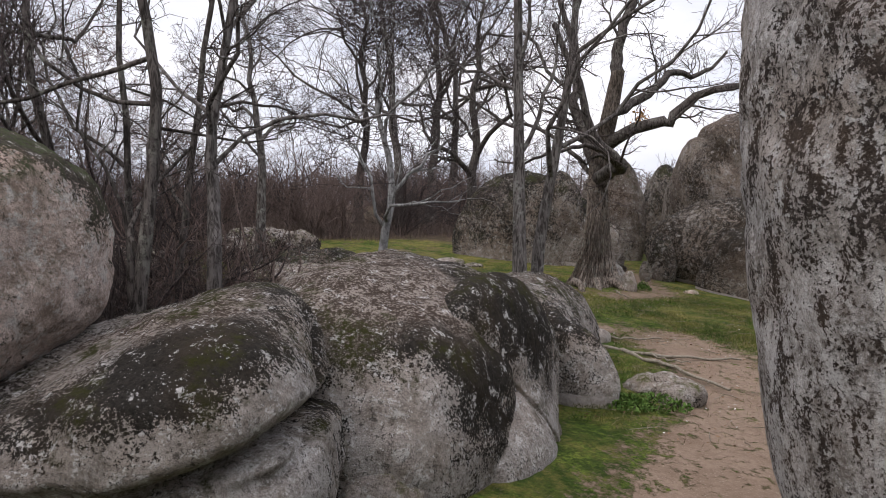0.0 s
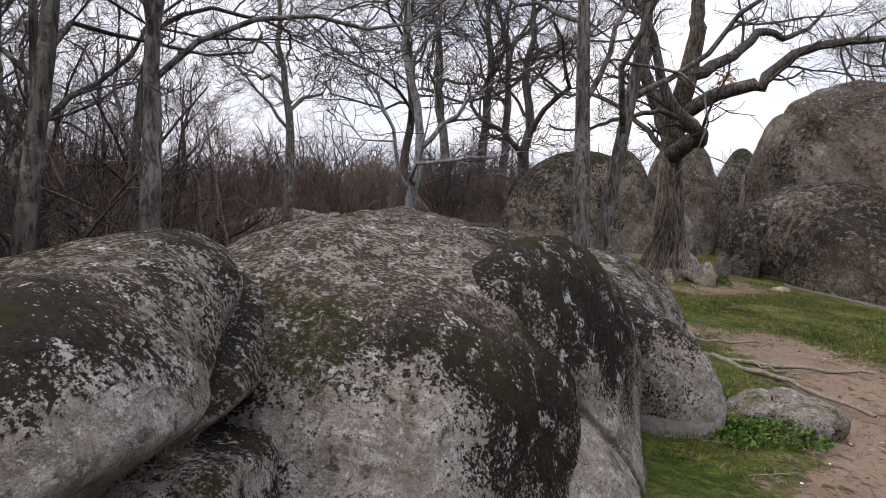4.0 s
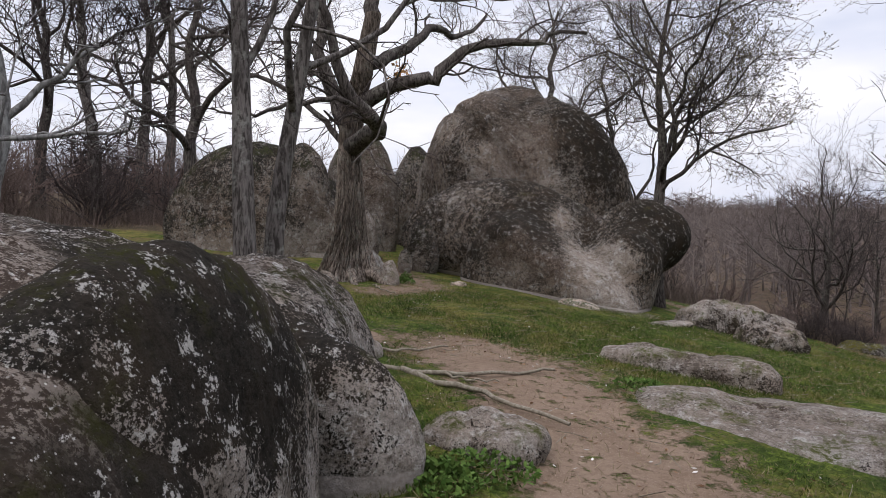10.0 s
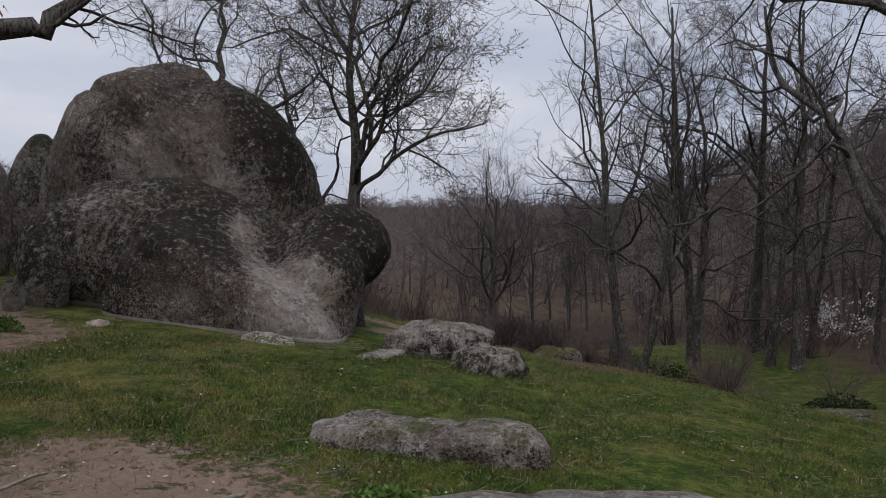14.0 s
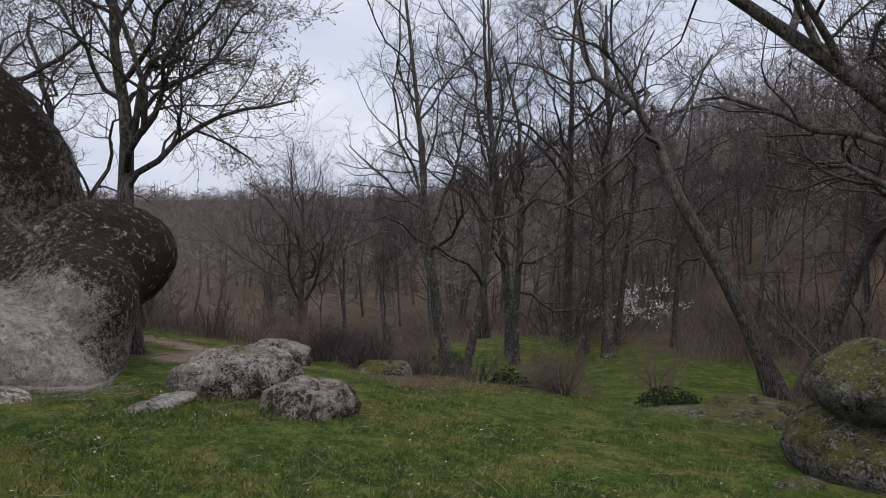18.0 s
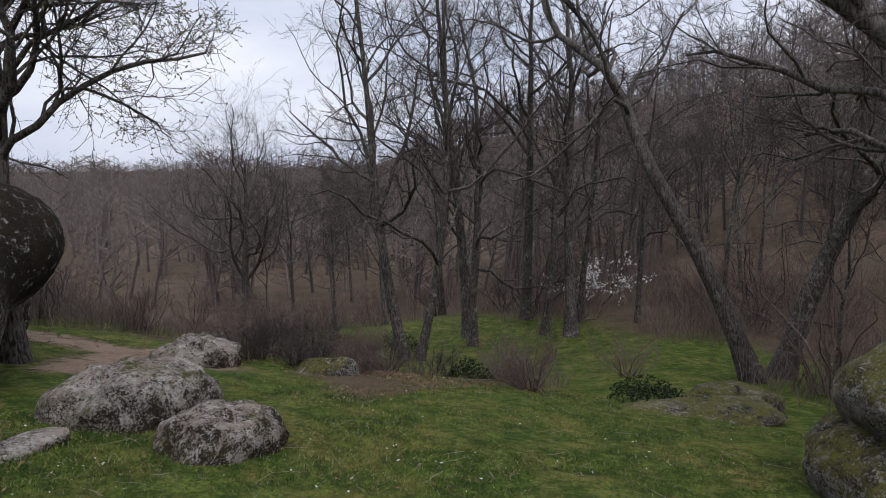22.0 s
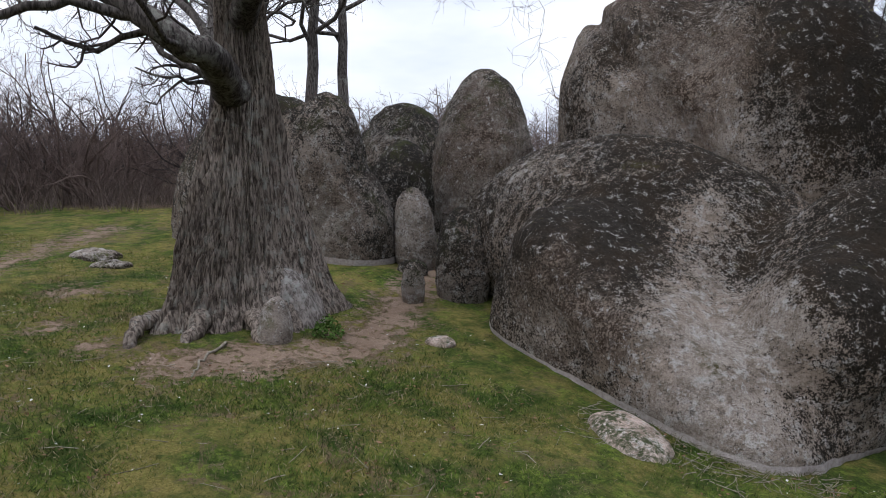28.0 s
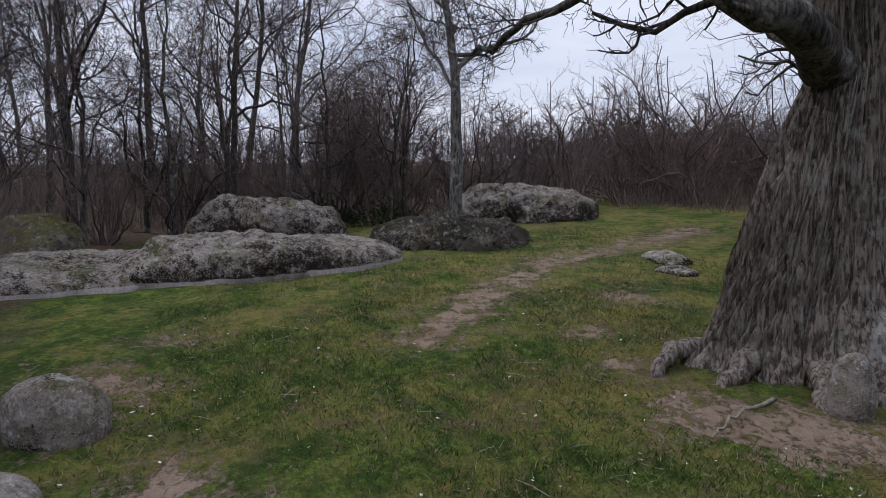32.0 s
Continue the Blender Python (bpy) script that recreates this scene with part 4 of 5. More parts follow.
def finish_tree(name, grower, base, bark, twig_mat, label, category="tree", group="", buds=0, trunk_sides=12, bud_mat=None, split=True):
    """Parts of a tree: trunk, every limb, every bough, and the twigs as stuff."""
    base = np.array(base, float)
    root = new(name)
    root.location = base
    tagged(root, label, category, group)
    shift = lambda rows: [(p - base, r) for p, r in rows]  # noqa: E731
    for row in shift(grower.out[0]):
        part("trunk", tubes_mesh("trunk", [row], trunk_sides), bark, root)
    fine = grower.out[3] + grower.out[4] + grower.out[5]
    if split:
        grown = [part("limb", tubes_mesh("limb", [row], 7), bark, root) for row in shift(grower.out[1])]
        for row, stem in zip(shift(grower.out[2]), grower.stems[2]):
            part("bough", tubes_mesh("bough", [row], 5), bark, grown[stem])
    else:
        for row in shift(grower.out[1]):
            part("limb", tubes_mesh("limb", [row], 5), bark, root)
        fine = grower.out[2] + fine
    if fine:
        part("twigs", tubes_mesh("twigs", shift(fine), 3), twig_mat, root)["kind"] = "stuff"
    if buds:
        g = np.random.default_rng(4)
        tips = np.array([p[-1] - base for p, _ in fine] + [p[len(p) // 2] - base for p, _ in fine])
        tips = np.repeat(tips, buds, 0) + g.normal(0, 0.008, (len(tips) * buds, 3))
        v, f = leaf_quads(tips, 0.022, g)
        part("buds", mesh_from("buds", v, f), bud_mat or M_BUD, root, smooth_shade=False)["kind"] = "stuff"
    return root


def tree(x, y, height, r, label, seed, bark=None, lean=(0, 0), crook=0.25, first=0.3, limbs=10, kids=(0, 7, 7, 5), twig_mat=None, buds=0, group="", shrink=0.5, levels=4, twig=0.004, rise=0.07, z=None, spread=1.0, bend=None, split=True, name="tree"):
    """A bare broadleaf tree; its trunk leans by lean at full height, or follows bend (control points above the foot)."""
    g = Grower(seed, crook, rise, shrink, kids, twig, levels)
    z = gz(x, y) - 0.1 if z is None else z
    n = 14
    s = np.linspace(0, 1, n)
    if bend:
        pts = curve_through([(x, y, z)] + [(x + a, y + b, z + c) for a, b, c in bend], n)
    else:
        w = np.random.default_rng(seed)
        sway = np.cumsum(w.normal(0, 0.02 * height * crook * 3, (n, 2)), 0) * s[:, None] * (0.4 if crook < 0.3 else 0.8)
        pts = np.stack([x + lean[0] * s + sway[:, 0], y + lean[1] * s + sway[:, 1], z + height * 0.86 * s], 1)
    rad = r * (1 - 0.82 * s ** 0.9)
    rad[0] *= 1.4
    g.kids = (limbs,) + tuple(kids[1:])
    g.shrink = shrink * spread
    g.add(pts, rad, 0, fork_from=first)
    return finish_tree(name, g, (x, y, z), bark or M_BARK_GREY, twig_mat or M_TWIG, label, group=group, buds=buds, split=split)


def bush(x, y, height, seed, label, stems=9, material=None, spread=0.5, twig=0.006, kids=(0, 7, 5), buds=0, bud_mat=None, group="", z=None):
    """A many-stemmed bare shrub."""
    g = Grower(seed, 0.27, 0.08, 0.46, kids, twig, 3)
    z = gz(x, y) - 0.05 if z is None else z
    root = new("bush")
    root.location = (x, y, z)
    tagged(root, label, "bush", group)
    for k in range(stems):
        a = k * 6.28 / stems + g.g.uniform(-0.4, 0.4)
        d = Vector((math.cos(a) * spread * g.g.uniform(0.3, 1.0), math.sin(a) * spread * g.g.uniform(0.3, 1.0), 1.0)).normalized()
        g.limb((0.12 * math.cos(a), 0.12 * math.sin(a), 0), tuple(d), height * g.g.uniform(0.6, 1.0), 0.009 + 0.006 * height, 1)
    for row in g.out[1]:
        part("stem", tubes_mesh("stem", [row], 5), material or M_TWIG_RED, root)
    part("twigs", tubes_mesh("twigs", g.out[2] + g.out[3], 3), material or M_TWIG_RED, root)["kind"] = "stuff"
    if buds:
        w = np.random.default_rng(seed)
        tips = np.concatenate([p[2:] for p, _ in g.out[3] + g.out[2]])
        tips = np.repeat(tips, buds, 0) + w.normal(0, 0.05, (len(tips) * buds, 3))
        v, f = leaf_quads(tips, 0.045, w)
        part("blossoms", mesh_from("blossoms", v, f), bud_mat, root, smooth_shade=False)["kind"] = "stuff"
    return root


# trees beside the front boulders
tree(-3.25, 1.35, 8.5, 0.065, "bare tree with dark crooked stems at the wood's edge", 101, M_BARK_DARK, (-0.2, 0.5), 0.36, 0.16, 11, (0, 6, 6, 3), spread=0.9)
tree(-3.55, 1.65, 8.0, 0.04, "slender dark stem beside a larger bare tree", 102, M_BARK_DARK, (-0.9, 0.2), 0.34, 0.2, 8, (0, 6, 6, 3), spread=0.9)
tree(-4.5, 1.75, 9.0, 0.055, "bare tree with dark crooked stems at the wood's edge", 103, M_BARK_DARK, (-0.2, 0.6), 0.34, 0.2, 9, (0, 6, 6, 3), spread=0.9)
tree(-4.1, 2.5, 8.5, 0.045, "slender dark stem beside a larger bare tree", 120, M_BARK_DARK, (0.5, 0.8), 0.36, 0.2, 8, (0, 6, 6, 3), spread=0.9)
tree(-3.1, 2.1, 8.5, 0.075, "bare tree with a swollen knot on its trunk", 104, M_BARK_GREY, bend=[(-0.04, 0.0, 1.2), (-0.1, 0.1, 1.9), (-0.2, 0.2, 2.5), (-0.1, 0.25, 3.1), (0.1, 0.4, 4.4), (0.4, 0.8, 6.5), (0.2, 1.2, 8.2)], crook=0.3, first=0.3, limbs=9, kids=(0, 7, 6, 3), spread=0.8)
tree(-3.3, 5.3, 4.6, 0.085, "small pale-barked twisted tree", 105, M_BARK_PALE, (0.1, 0.3), 0.34, 0.33, 9, spread=1.35)
tree(-9.3, 19.8, 11.5, 0.2, "leaning bare tree with grey bark", 106, M_BARK_GREY, (-1.4, 1.0), 0.38, 0.3, 13, spread=1.2)
tree(-5.8, 16.9, 9.0, 0.19, "tall bare oak with dark bark and a crooked bough", 107, M_BARK_DARK, (0.5, 0.2), 0.42, 0.26, 13, spread=1.15)
tree(-1.5, 6.1, 9.5, 0.115, "straight grey trunk of a twin tree behind the boulder", 108, M_BARK_GREY, bend=[(-0.02, 0, 1.5), (-0.06, 0.1, 3.2), (-0.1, 0.1, 6.0), (-0.3, 0.2, 8.6)], crook=0.24, first=0.4, limbs=9, group="twin trees")
tree(-1.38, 6.55, 9.5, 0.105, "leaning grey trunk of a twin tree behind the boulder", 109, M_BARK_GREY, bend=[(0.0, 0, 1.2), (0.18, 0.1, 2.4), (0.42, 0.1, 3.8), (0.6, 0.2, 6.0), (1.2, 0.3, 8.5)], crook=0.24, first=0.36, limbs=9, group="twin trees")
tree(-9.5, 23.1, 13.0, 0.22, "tall bare tree with grey bark", 110, M_BARK_GREY, (0.2, 0.2), 0.36, 0.3, 12, spread=1.3)
tree(-8.9, 23.7, 12.5, 0.20, "tall bare tree with grey bark", 111, M_BARK_GREY, (0.6, 0.2), 0.36, 0.33, 12, spread=1.3)
tree(-12.2, 22.0, 12.0, 0.2, "tall bare tree with grey bark", 121, M_BARK_DARK, (0.3, 0.2), 0.36, 0.3, 12, spread=1.3)
# trees behind the domed boulder
tree(5.04, 15.75, 8.8, 0.17, "budding tree with a dark trunk growing behind the boulder", 112, M_BARK_DARK, bend=[(0.02, 0.1, 2.0), (0.1, 0.1, 3.6), (0.0, 0.2, 5.2), (0.3, 0.2, 7.6)], crook=0.26, first=0.32, limbs=17, kids=(0, 9, 9, 6), buds=1, spread=1.3)
tree(3.9, 26.0, 11, 0.24, "wide bare oak behind the dome", 113, M_BARK_DARK, (0.3, 0.2), 0.34, 0.3, 12, spread=1.25)
tree(7.5, 27.0, 10, 0.2, "wide bare oak behind the dome", 122, M_BARK_DARK, (-0.5, 0.2), 0.34, 0.3, 10, spread=1.2)
# the brook valley
tree(15.2, 19.1, 16.0, 0.17, "tall slender bare tree with a forked stem", 114, M_BARK_DARK, bend=[(-0.3, 0.35, 2.5), (-0.5, 0.55, 5.0), (-0.65, 0.7, 8.0), (-1.0, 1.1, 13.0)], crook=0.24, first=0.32, limbs=14, z=-3.65)
tree(15.5, 18.9, 13.0, 0.15, "second stem of a forked bare tree", 115, M_BARK_DARK, bend=[(0.25, -0.25, 1.5), (0.5, -0.55, 4.0), (0.55, -0.6, 7.0), (0.5, -0.5, 11.0)], crook=0.24, first=0.34, limbs=13, z=-3.6)
tree(18.6, 19.6, 12.0, 0.16, "bare tree with several dark stems in the valley", 127, M_BARK_DARK, (0.6, 0.2), 0.3, 0.24, 14)
tree(19.6, 20.6, 12.5, 0.15, "bare tree with several dark stems in the valley", 128, M_BARK_DARK, (-0.5, 0.7), 0.3, 0.26, 14)
tree(20.8, 18.4, 11.0, 0.14, "bare tree with several dark stems in the valley", 129, M_BARK_DARK, (0.5, -0.4), 0.3, 0.24, 13)
tree(21.3, 37.3, 9.4, 0.26, "round-crowned bare tree on the valley slope", 116, M_BARK_DARK, (0.2, 0.2), 0.24, 0.22, 17, (0, 7, 5, 3), spread=1.6, twig=0.005, rise=0.13)
tree(18.4, 11.0, 12, 0.24, "bare oak leaning over the grass", 117, M_BARK_DARK, bend=[(-0.5, 1.0, 2.6), (-0.9, 2.3, 5.0), (-0.5, 3.6, 7.2), (-0.3, 5.4, 8.6), (0.6, 6.6, 11.0)], crook=0.28, first=0.42, limbs=12, spread=0.9)
tree(19.4, 10.8, 13, 0.27, "thick leaning bare tree at the wood's edge", 118, M_BARK_DARK, bend=[(0.5, -0.6, 2.6), (1.2, -1.6, 5.5), (1.3, -1.8, 8.0), (1.0, -1.4, 11.5)], crook=0.26, first=0.3, limbs=13, spread=1.0)
tree(21.0, 17.5, 14, 0.2, "tall bare tree in the valley", 123, M_BARK_DARK, (0.8, 1.0), 0.22, 0.35)
tree(19.5, 20.5, 15, 0.2, "tall bare tree in the valley", 124, M_BARK_DARK, (0.3, 1.4), 0.2, 0.4)
tree(22.0, 20.0, 15, 0.2, "tall bare tree in the valley", 125, M_BARK_DARK, (0.8, 0.4), 0.2, 0.4)
tree(13.0, 4.6, 10, 0.24, "dark bare tree reaching over the meadow", 126, M_BARK_DARK, bend=[(-0.2, 0.8, 2.4), (-0.9, 2.3, 4.4), (-1.8, 4.2, 6.2), (-2.6, 5.6, 7.4)], crook=0.26, first=0.3, limbs=18, kids=(0, 8, 8, 5), spread=1.3)
tree(-9.4, 11.5, 7.5, 0.14, "bare oak with a wide fork above the bushes", 119, M_BARK_GREY, (0.3, 0.0), 0.30, 0.36, 11, spread=1.2)


for x, y, h, sd in ((-9.6, 5.0, 5.6, 131), (-10.8, 6.3, 6.4, 132), (-12.2, 7.2, 6.8, 133), (-12.4, 9.3, 6.0, 134), (-11.8, 10.6, 5.0, 135), (-9.0, 3.6, 6.2, 136), (-11.0, 4.4, 7.2, 137)):
    tree(x, y, h, 0.06, "young bare tree with dense upright twigs behind the outcrops", sd, M_BARK_DARK, (0.2, 0.2), 0.34, 0.18, 11, (0, 7, 6, 3), twig_mat=M_TWIG_RED if sd % 2 else M_TWIG, group="young trees behind the outcrops", spread=1.1, split=False)


# ---------------------------------------------------------------- the old oak
def old_oak():
    bx, by, bz = -1.46, 12.7, 0.22
    root = new("oak_tree")
    root.location = (bx, by, bz)
    tagged(root, "ancient oak with a flared furrowed trunk and heavy crooked limbs", "tree")
    n_h, n_a = 230, 420
    hs = np.linspace(-0.4, 4.6, n_h)
    ang = np.linspace(0, 2 * np.pi, n_a, endpoint=False)
    hh, aa = np.meshgrid(hs, ang, indexing="ij")
    # the trunk is a broad plate: long axis, short axis and turn of its section by height
    level = [-0.3, 0.05, 0.3, 0.6, 0.9, 1.2, 1.5, 1.8, 2.1, 2.4, 2.8, 3.4, 4.6]
    long_r = np.interp(hh, level, [1.08, 0.98, 0.89, 0.85, 0.82, 0.76, 0.68, 0.57, 0.45, 0.31, 0.29, 0.24, 0.15])
    short_r = np.interp(hh, level, [0.80, 0.62, 0.42, 0.33, 0.30, 0.27, 0.25, 0.23, 0.22, 0.21, 0.21, 0.18, 0.13])
    turn = np.radians(np.interp(hh, level, [68, 70, 74, 80, 86, 90, 92, 92, 90, 88, 80, 80, 80]))
    swell = 1 + (0.12 * np.cos(5 * aa + 0.6) + 0.08 * np.cos(3 * aa + 2.0) + 0.06 * np.cos(9 * aa + 1.0)) * np.exp(-np.maximum(hh, 0) / 0.5)
    swell = swell + 0.05 * np.cos(4 * aa + 0.8 * hh) - 0.22 * np.exp(-((aa - 5.1) / 0.14) ** 2) * smooth(2.3, 1.6, hh) * smooth(-0.2, 0.5, hh)
    ridge = fractal(np.stack([np.cos(aa) * 9, np.sin(aa) * 9, hh * 1.6 + 0.4 * np.sin(3 * aa)], -1).reshape(-1, 3), 1.0, 3, 3).reshape(hh.shape)
    furrow = np.abs(np.sin(aa * 33 + 1.6 * np.sin(hh * 2.3 + aa * 2) + 2.8 * ridge))
    plate = np.abs(np.sin(hh * 13 + 5 * ridge + 3 * np.sin(aa * 16)))
    swell = swell * (1 + 0.04 * ridge - 0.12 * (1 - furrow) ** 2 - 0.02 * (1 - plate) ** 3)
    px, py = np.cos(aa) * long_r * swell, np.sin(aa) * short_r * swell
    v = np.stack([px * np.cos(turn) - py * np.sin(turn), px * np.sin(turn) + py * np.cos(turn), hh], -1)
    v[..., 0] += np.interp(hh, [-0.4, 2.4, 3.0, 3.6, 4.6], [0.0, 0.0, 0.06, 0.26, 0.46])
    v[..., 1] += np.interp(hh, [-0.4, 0.6, 2.4, 3.0, 3.6, 4.6], [-0.06, 0.04, 0.12, 0.02, -0.2, -0.3])
    v = v.reshape(-1, 3)
    i = (np.arange(n_h - 1)[:, None] * n_a + np.arange(n_a)[None])
    j = (np.arange(n_h - 1)[:, None] * n_a + (np.arange(n_a)[None] + 1) % n_a)
    part("trunk", mesh_from("trunk", v, np.stack([i, j, j + n_a, i + n_a], -1).reshape(-1, 4)), M_BARK_OAK, root)
    boulder("buttress", [(-1.16, 12.98, 0.32, 0.34, 0.40, 0.50, 20, 0, -16), (-0.97, 12.93, 0.15, 0.28, 0.30, 0.34)], M_ROOT_BARE, "bare pale weathered root buttress", 5, k=0.12, amp=0.06, seed=18, parent=root)
    g = Grower(77, 0.34, 0.05, 0.42, (0, 9, 8, 6), 0.003, 4, 0.55)
    w = np.random.default_rng(7)
    # heavy limbs: (control points, start and end radius)
    limbs = [
        ([(-1.02, 12.42, 4.7), (-1.0, 12.45, 5.4), (-0.7, 12.7, 6.6), (-0.9, 13.0, 8.2)], 0.14, 0.05),
        ([(-1.46, 12.75, 2.9), (-1.7, 12.8, 3.5), (-2.0, 12.9, 4.2), (-2.0, 13.2, 5.3), (-2.5, 13.6, 6.8)], 0.17, 0.05),
        ([(-1.25, 12.6, 3.3), (-0.75, 12.35, 3.55), (-0.25, 12.25, 3.70), (0.10, 12.25, 3.72), (0.24, 12.25, 3.98), (0.65, 12.3, 4.22), (1.3, 12.4, 4.36), (1.9, 12.5, 4.36), (2.05, 12.55, 4.55), (2.7, 12.7, 4.6)], 0.14, 0.03),
        ([(-1.4, 12.6, 2.6), (-1.1, 12.15, 2.72), (-0.85, 11.75, 2.82), (-1.0, 11.4, 3.0), (-1.35, 11.2, 3.45), (-1.55, 11.2, 4.2), (-2.1, 11.1, 5.6)], 0.17, 0.05),
        ([(-1.1, 11.35, 3.1), (-1.5, 10.9, 3.15), (-2.0, 10.5, 3.0), (-2.5, 10.2, 2.85), (-3.0, 10.0, 2.9)], 0.05, 0.014),
        ([(-1.5, 12.7, 2.6), (-2.0, 12.9, 3.2), (-2.9, 13.2, 3.8), (-3.8, 13.2, 4.0), (-4.6, 13.0, 4.8)], 0.06, 0.02),
        ([(-1.1, 12.5, 4.0), (-0.5, 13.2, 4.4), (0.0, 14.2, 5.0), (0.6, 15.2, 5.1), (1.2, 16.2, 5.8)], 0.12, 0.03),
    ]
    for ctrl, a, b in limbs:
        pts = curve_through(ctrl, 16)
        pts[1:-1] += w.normal(0, 0.03, (len(pts) - 2, 3))
        g.add(pts, np.linspace(a, b, len(pts)), 1, fork_from=0.3, kids=10)
    base = np.array([bx, by, bz])
    shift = lambda rows: [(p - base, r) for p, r in rows]  # noqa: E731
    grown = [part("limb", tubes_mesh("limb", [row], 12), M_BARK_DARK, root) for row in shift(g.out[1])]
    for row, stem in zip(shift(g.out[2]), g.stems[2]):
        part("bough", tubes_mesh("bough", [row], 6), M_BARK_DARK, grown[stem])
    part("twigs", tubes_mesh("twigs", shift(g.out[3] + g.out[4]), 3), M_TWIG, root)["kind"] = "stuff"
    for ctrl, a, b in [
        ([(-0.35, -0.75, 0.16), (-0.28, -1.05, 0.2), (-0.12, -1.3, 0.16), (-0.05, -1.42, 0.02)], 0.10, 0.05),
        ([(0.1, -0.7, 0.2), (0.2, -0.95, 0.08), (0.26, -1.12, -0.06)], 0.11, 0.03),
        ([(0.35, -0.3, 0.15), (0.62, -0.5, 0.03), (0.8, -0.62, -0.06)], 0.10, 0.03),
    ]:
        pts = curve_through(ctrl, 9)
        pts[1:-1] += w.normal(0, 0.018, (len(pts) - 2, 3))
        part("root", tubes_mesh("root", [(pts, np.linspace(a, b, 9))], 9), M_BARK_OAK, root)
    tips = np.array([1.0, -0.4, 3.62]) + w.normal(0, 0.1, (60, 3))
    v, f = leaf_quads(tips, 0.045, w)
    part("withered_leaves", mesh_from("withered_leaves", v, f), M_DRYLEAF, root, "few brown leaves left on the limb", smooth_shade=False)["kind"] = "stuff"
    return root


old_oak()


# ---------------------------------------------------------------- the wood around
wood = np.random.default_rng(5)


def clear(x, y):
    """The meadow, the boulders and the valley floor stay clear of woodland."""
    if -11.5 < x < 9.5 and 3.5 < y < 22.0 or -4.5 < x < 9.5 and -6 < y < 5:
        return True
    if 9 < x < 17.5 and 6.5 < y < 10 or 9 < x < 22 and 10 <= y < 26 or 9 < x < 15 and 26 <= y < 32:
        return True
    return -8.5 < x < -4 and -1 < y < 5


def spread_copies(models, count, near, far, gap, group, low=0.75, high=1.2, where=None):
    """Copies of the models all round, none on the clear ground; the models go."""
    spots, tries = [], 0
    while len(spots) < count and tries < 30000:
        tries += 1
        a, d = wood.uniform(0, 2 * math.pi), near + (far - near) * wood.uniform() ** 0.85
        x, y = 2 + d * math.cos(a), 9 + d * math.sin(a)
        if not clear(x, y) and y > -9 and (where is None or where(x, y)) and all((x - p) ** 2 + (y - q) ** 2 > gap for p, q in spots):
            spots.append((x, y))
    for k, (x, y) in enumerate(spots):
        m = Matrix.Translation((x, y, gz(x, y) - 0.08)) @ Matrix.Rotation(wood.uniform(0, 6.28), 4, "Z") @ Matrix.Rotation(wood.uniform(-0.12, 0.12), 4, "X") @ Matrix.Scale(wood.uniform(low, high), 4)
        tagged(copy_thing(models[k % len(models)], m), group=group)
    for ob in models:
        for o in (*ob.children_recursive, ob):
            bpy.data.objects.remove(o)


def tall_wood(x, y):
    """Tall trees stand east of the meadow and south-west of it."""
    return (x > 14 and (y < 26 or x > 20 and y < 40)) or (x < -6 and y < 5) or (x < -13.5 and y < 10)


def low_wood(x, y):
    """Young trees and tall shrubs west and north of the meadow; the ground behind the dome is open."""
    return not (-7.0 < x < 9 and y > 20) and not tall_wood(x, y) and not (x < -8 and y > 11.5) and y < 22


spread_copies([tree(0, 0, h, r, "bare woodland tree among brush", seed, bark, (0.3, 0.2), 0.28, 0.28, 10, (0, 7, 6, 3), levels=4, z=0.0, spread=w, twig=0.006, split=False)
               for seed, h, r, bark, w in ((201, 9, 0.10, M_BARK_DARK, 1.1), (202, 10.5, 0.11, M_BARK_DARK, 1.1), (203, 7.5, 0.08, M_BARK_DARK, 1.25), (204, 9.5, 0.10, M_BARK_GREY, 1.1))],
              84, 10, 40, 3.6, "woodland trees", where=tall_wood)
spread_copies([tree(0, 0, h, r, "slender young tree with many upright twigs", seed, M_BARK_DARK, (0.2, 0.3), 0.27, 0.12, 12, (0, 7, 5, 3), levels=4, z=0.0, spread=w * 1.45, twig=0.0045, rise=0.05, split=False, twig_mat=M_TWIG_RED)
               for seed, h, r, w in ((211, 4.4, 0.06, 0.9), (212, 5.2, 0.065, 0.9), (213, 3.6, 0.05, 1.1))],
              62, 13, 36, 2.2, "young trees", where=low_wood)
spread_copies([bush(0, 0, h, seed, "tall bare shrub with reddish-brown stems", 9, mat, sp, 0.006, (0, 7, 4), z=0.0) for seed, h, mat, sp in ((301, 3.6, M_TWIG_RED, 0.45), (302, 2.6, M_TWIG_RED, 0.7), (303, 4.4, M_TWIG, 0.4))],
              210, 11, 33, 1.5, "thicket shrubs", 0.5, 1.05, where=lambda x, y: not (-7.0 < x < 9 and y > 21))


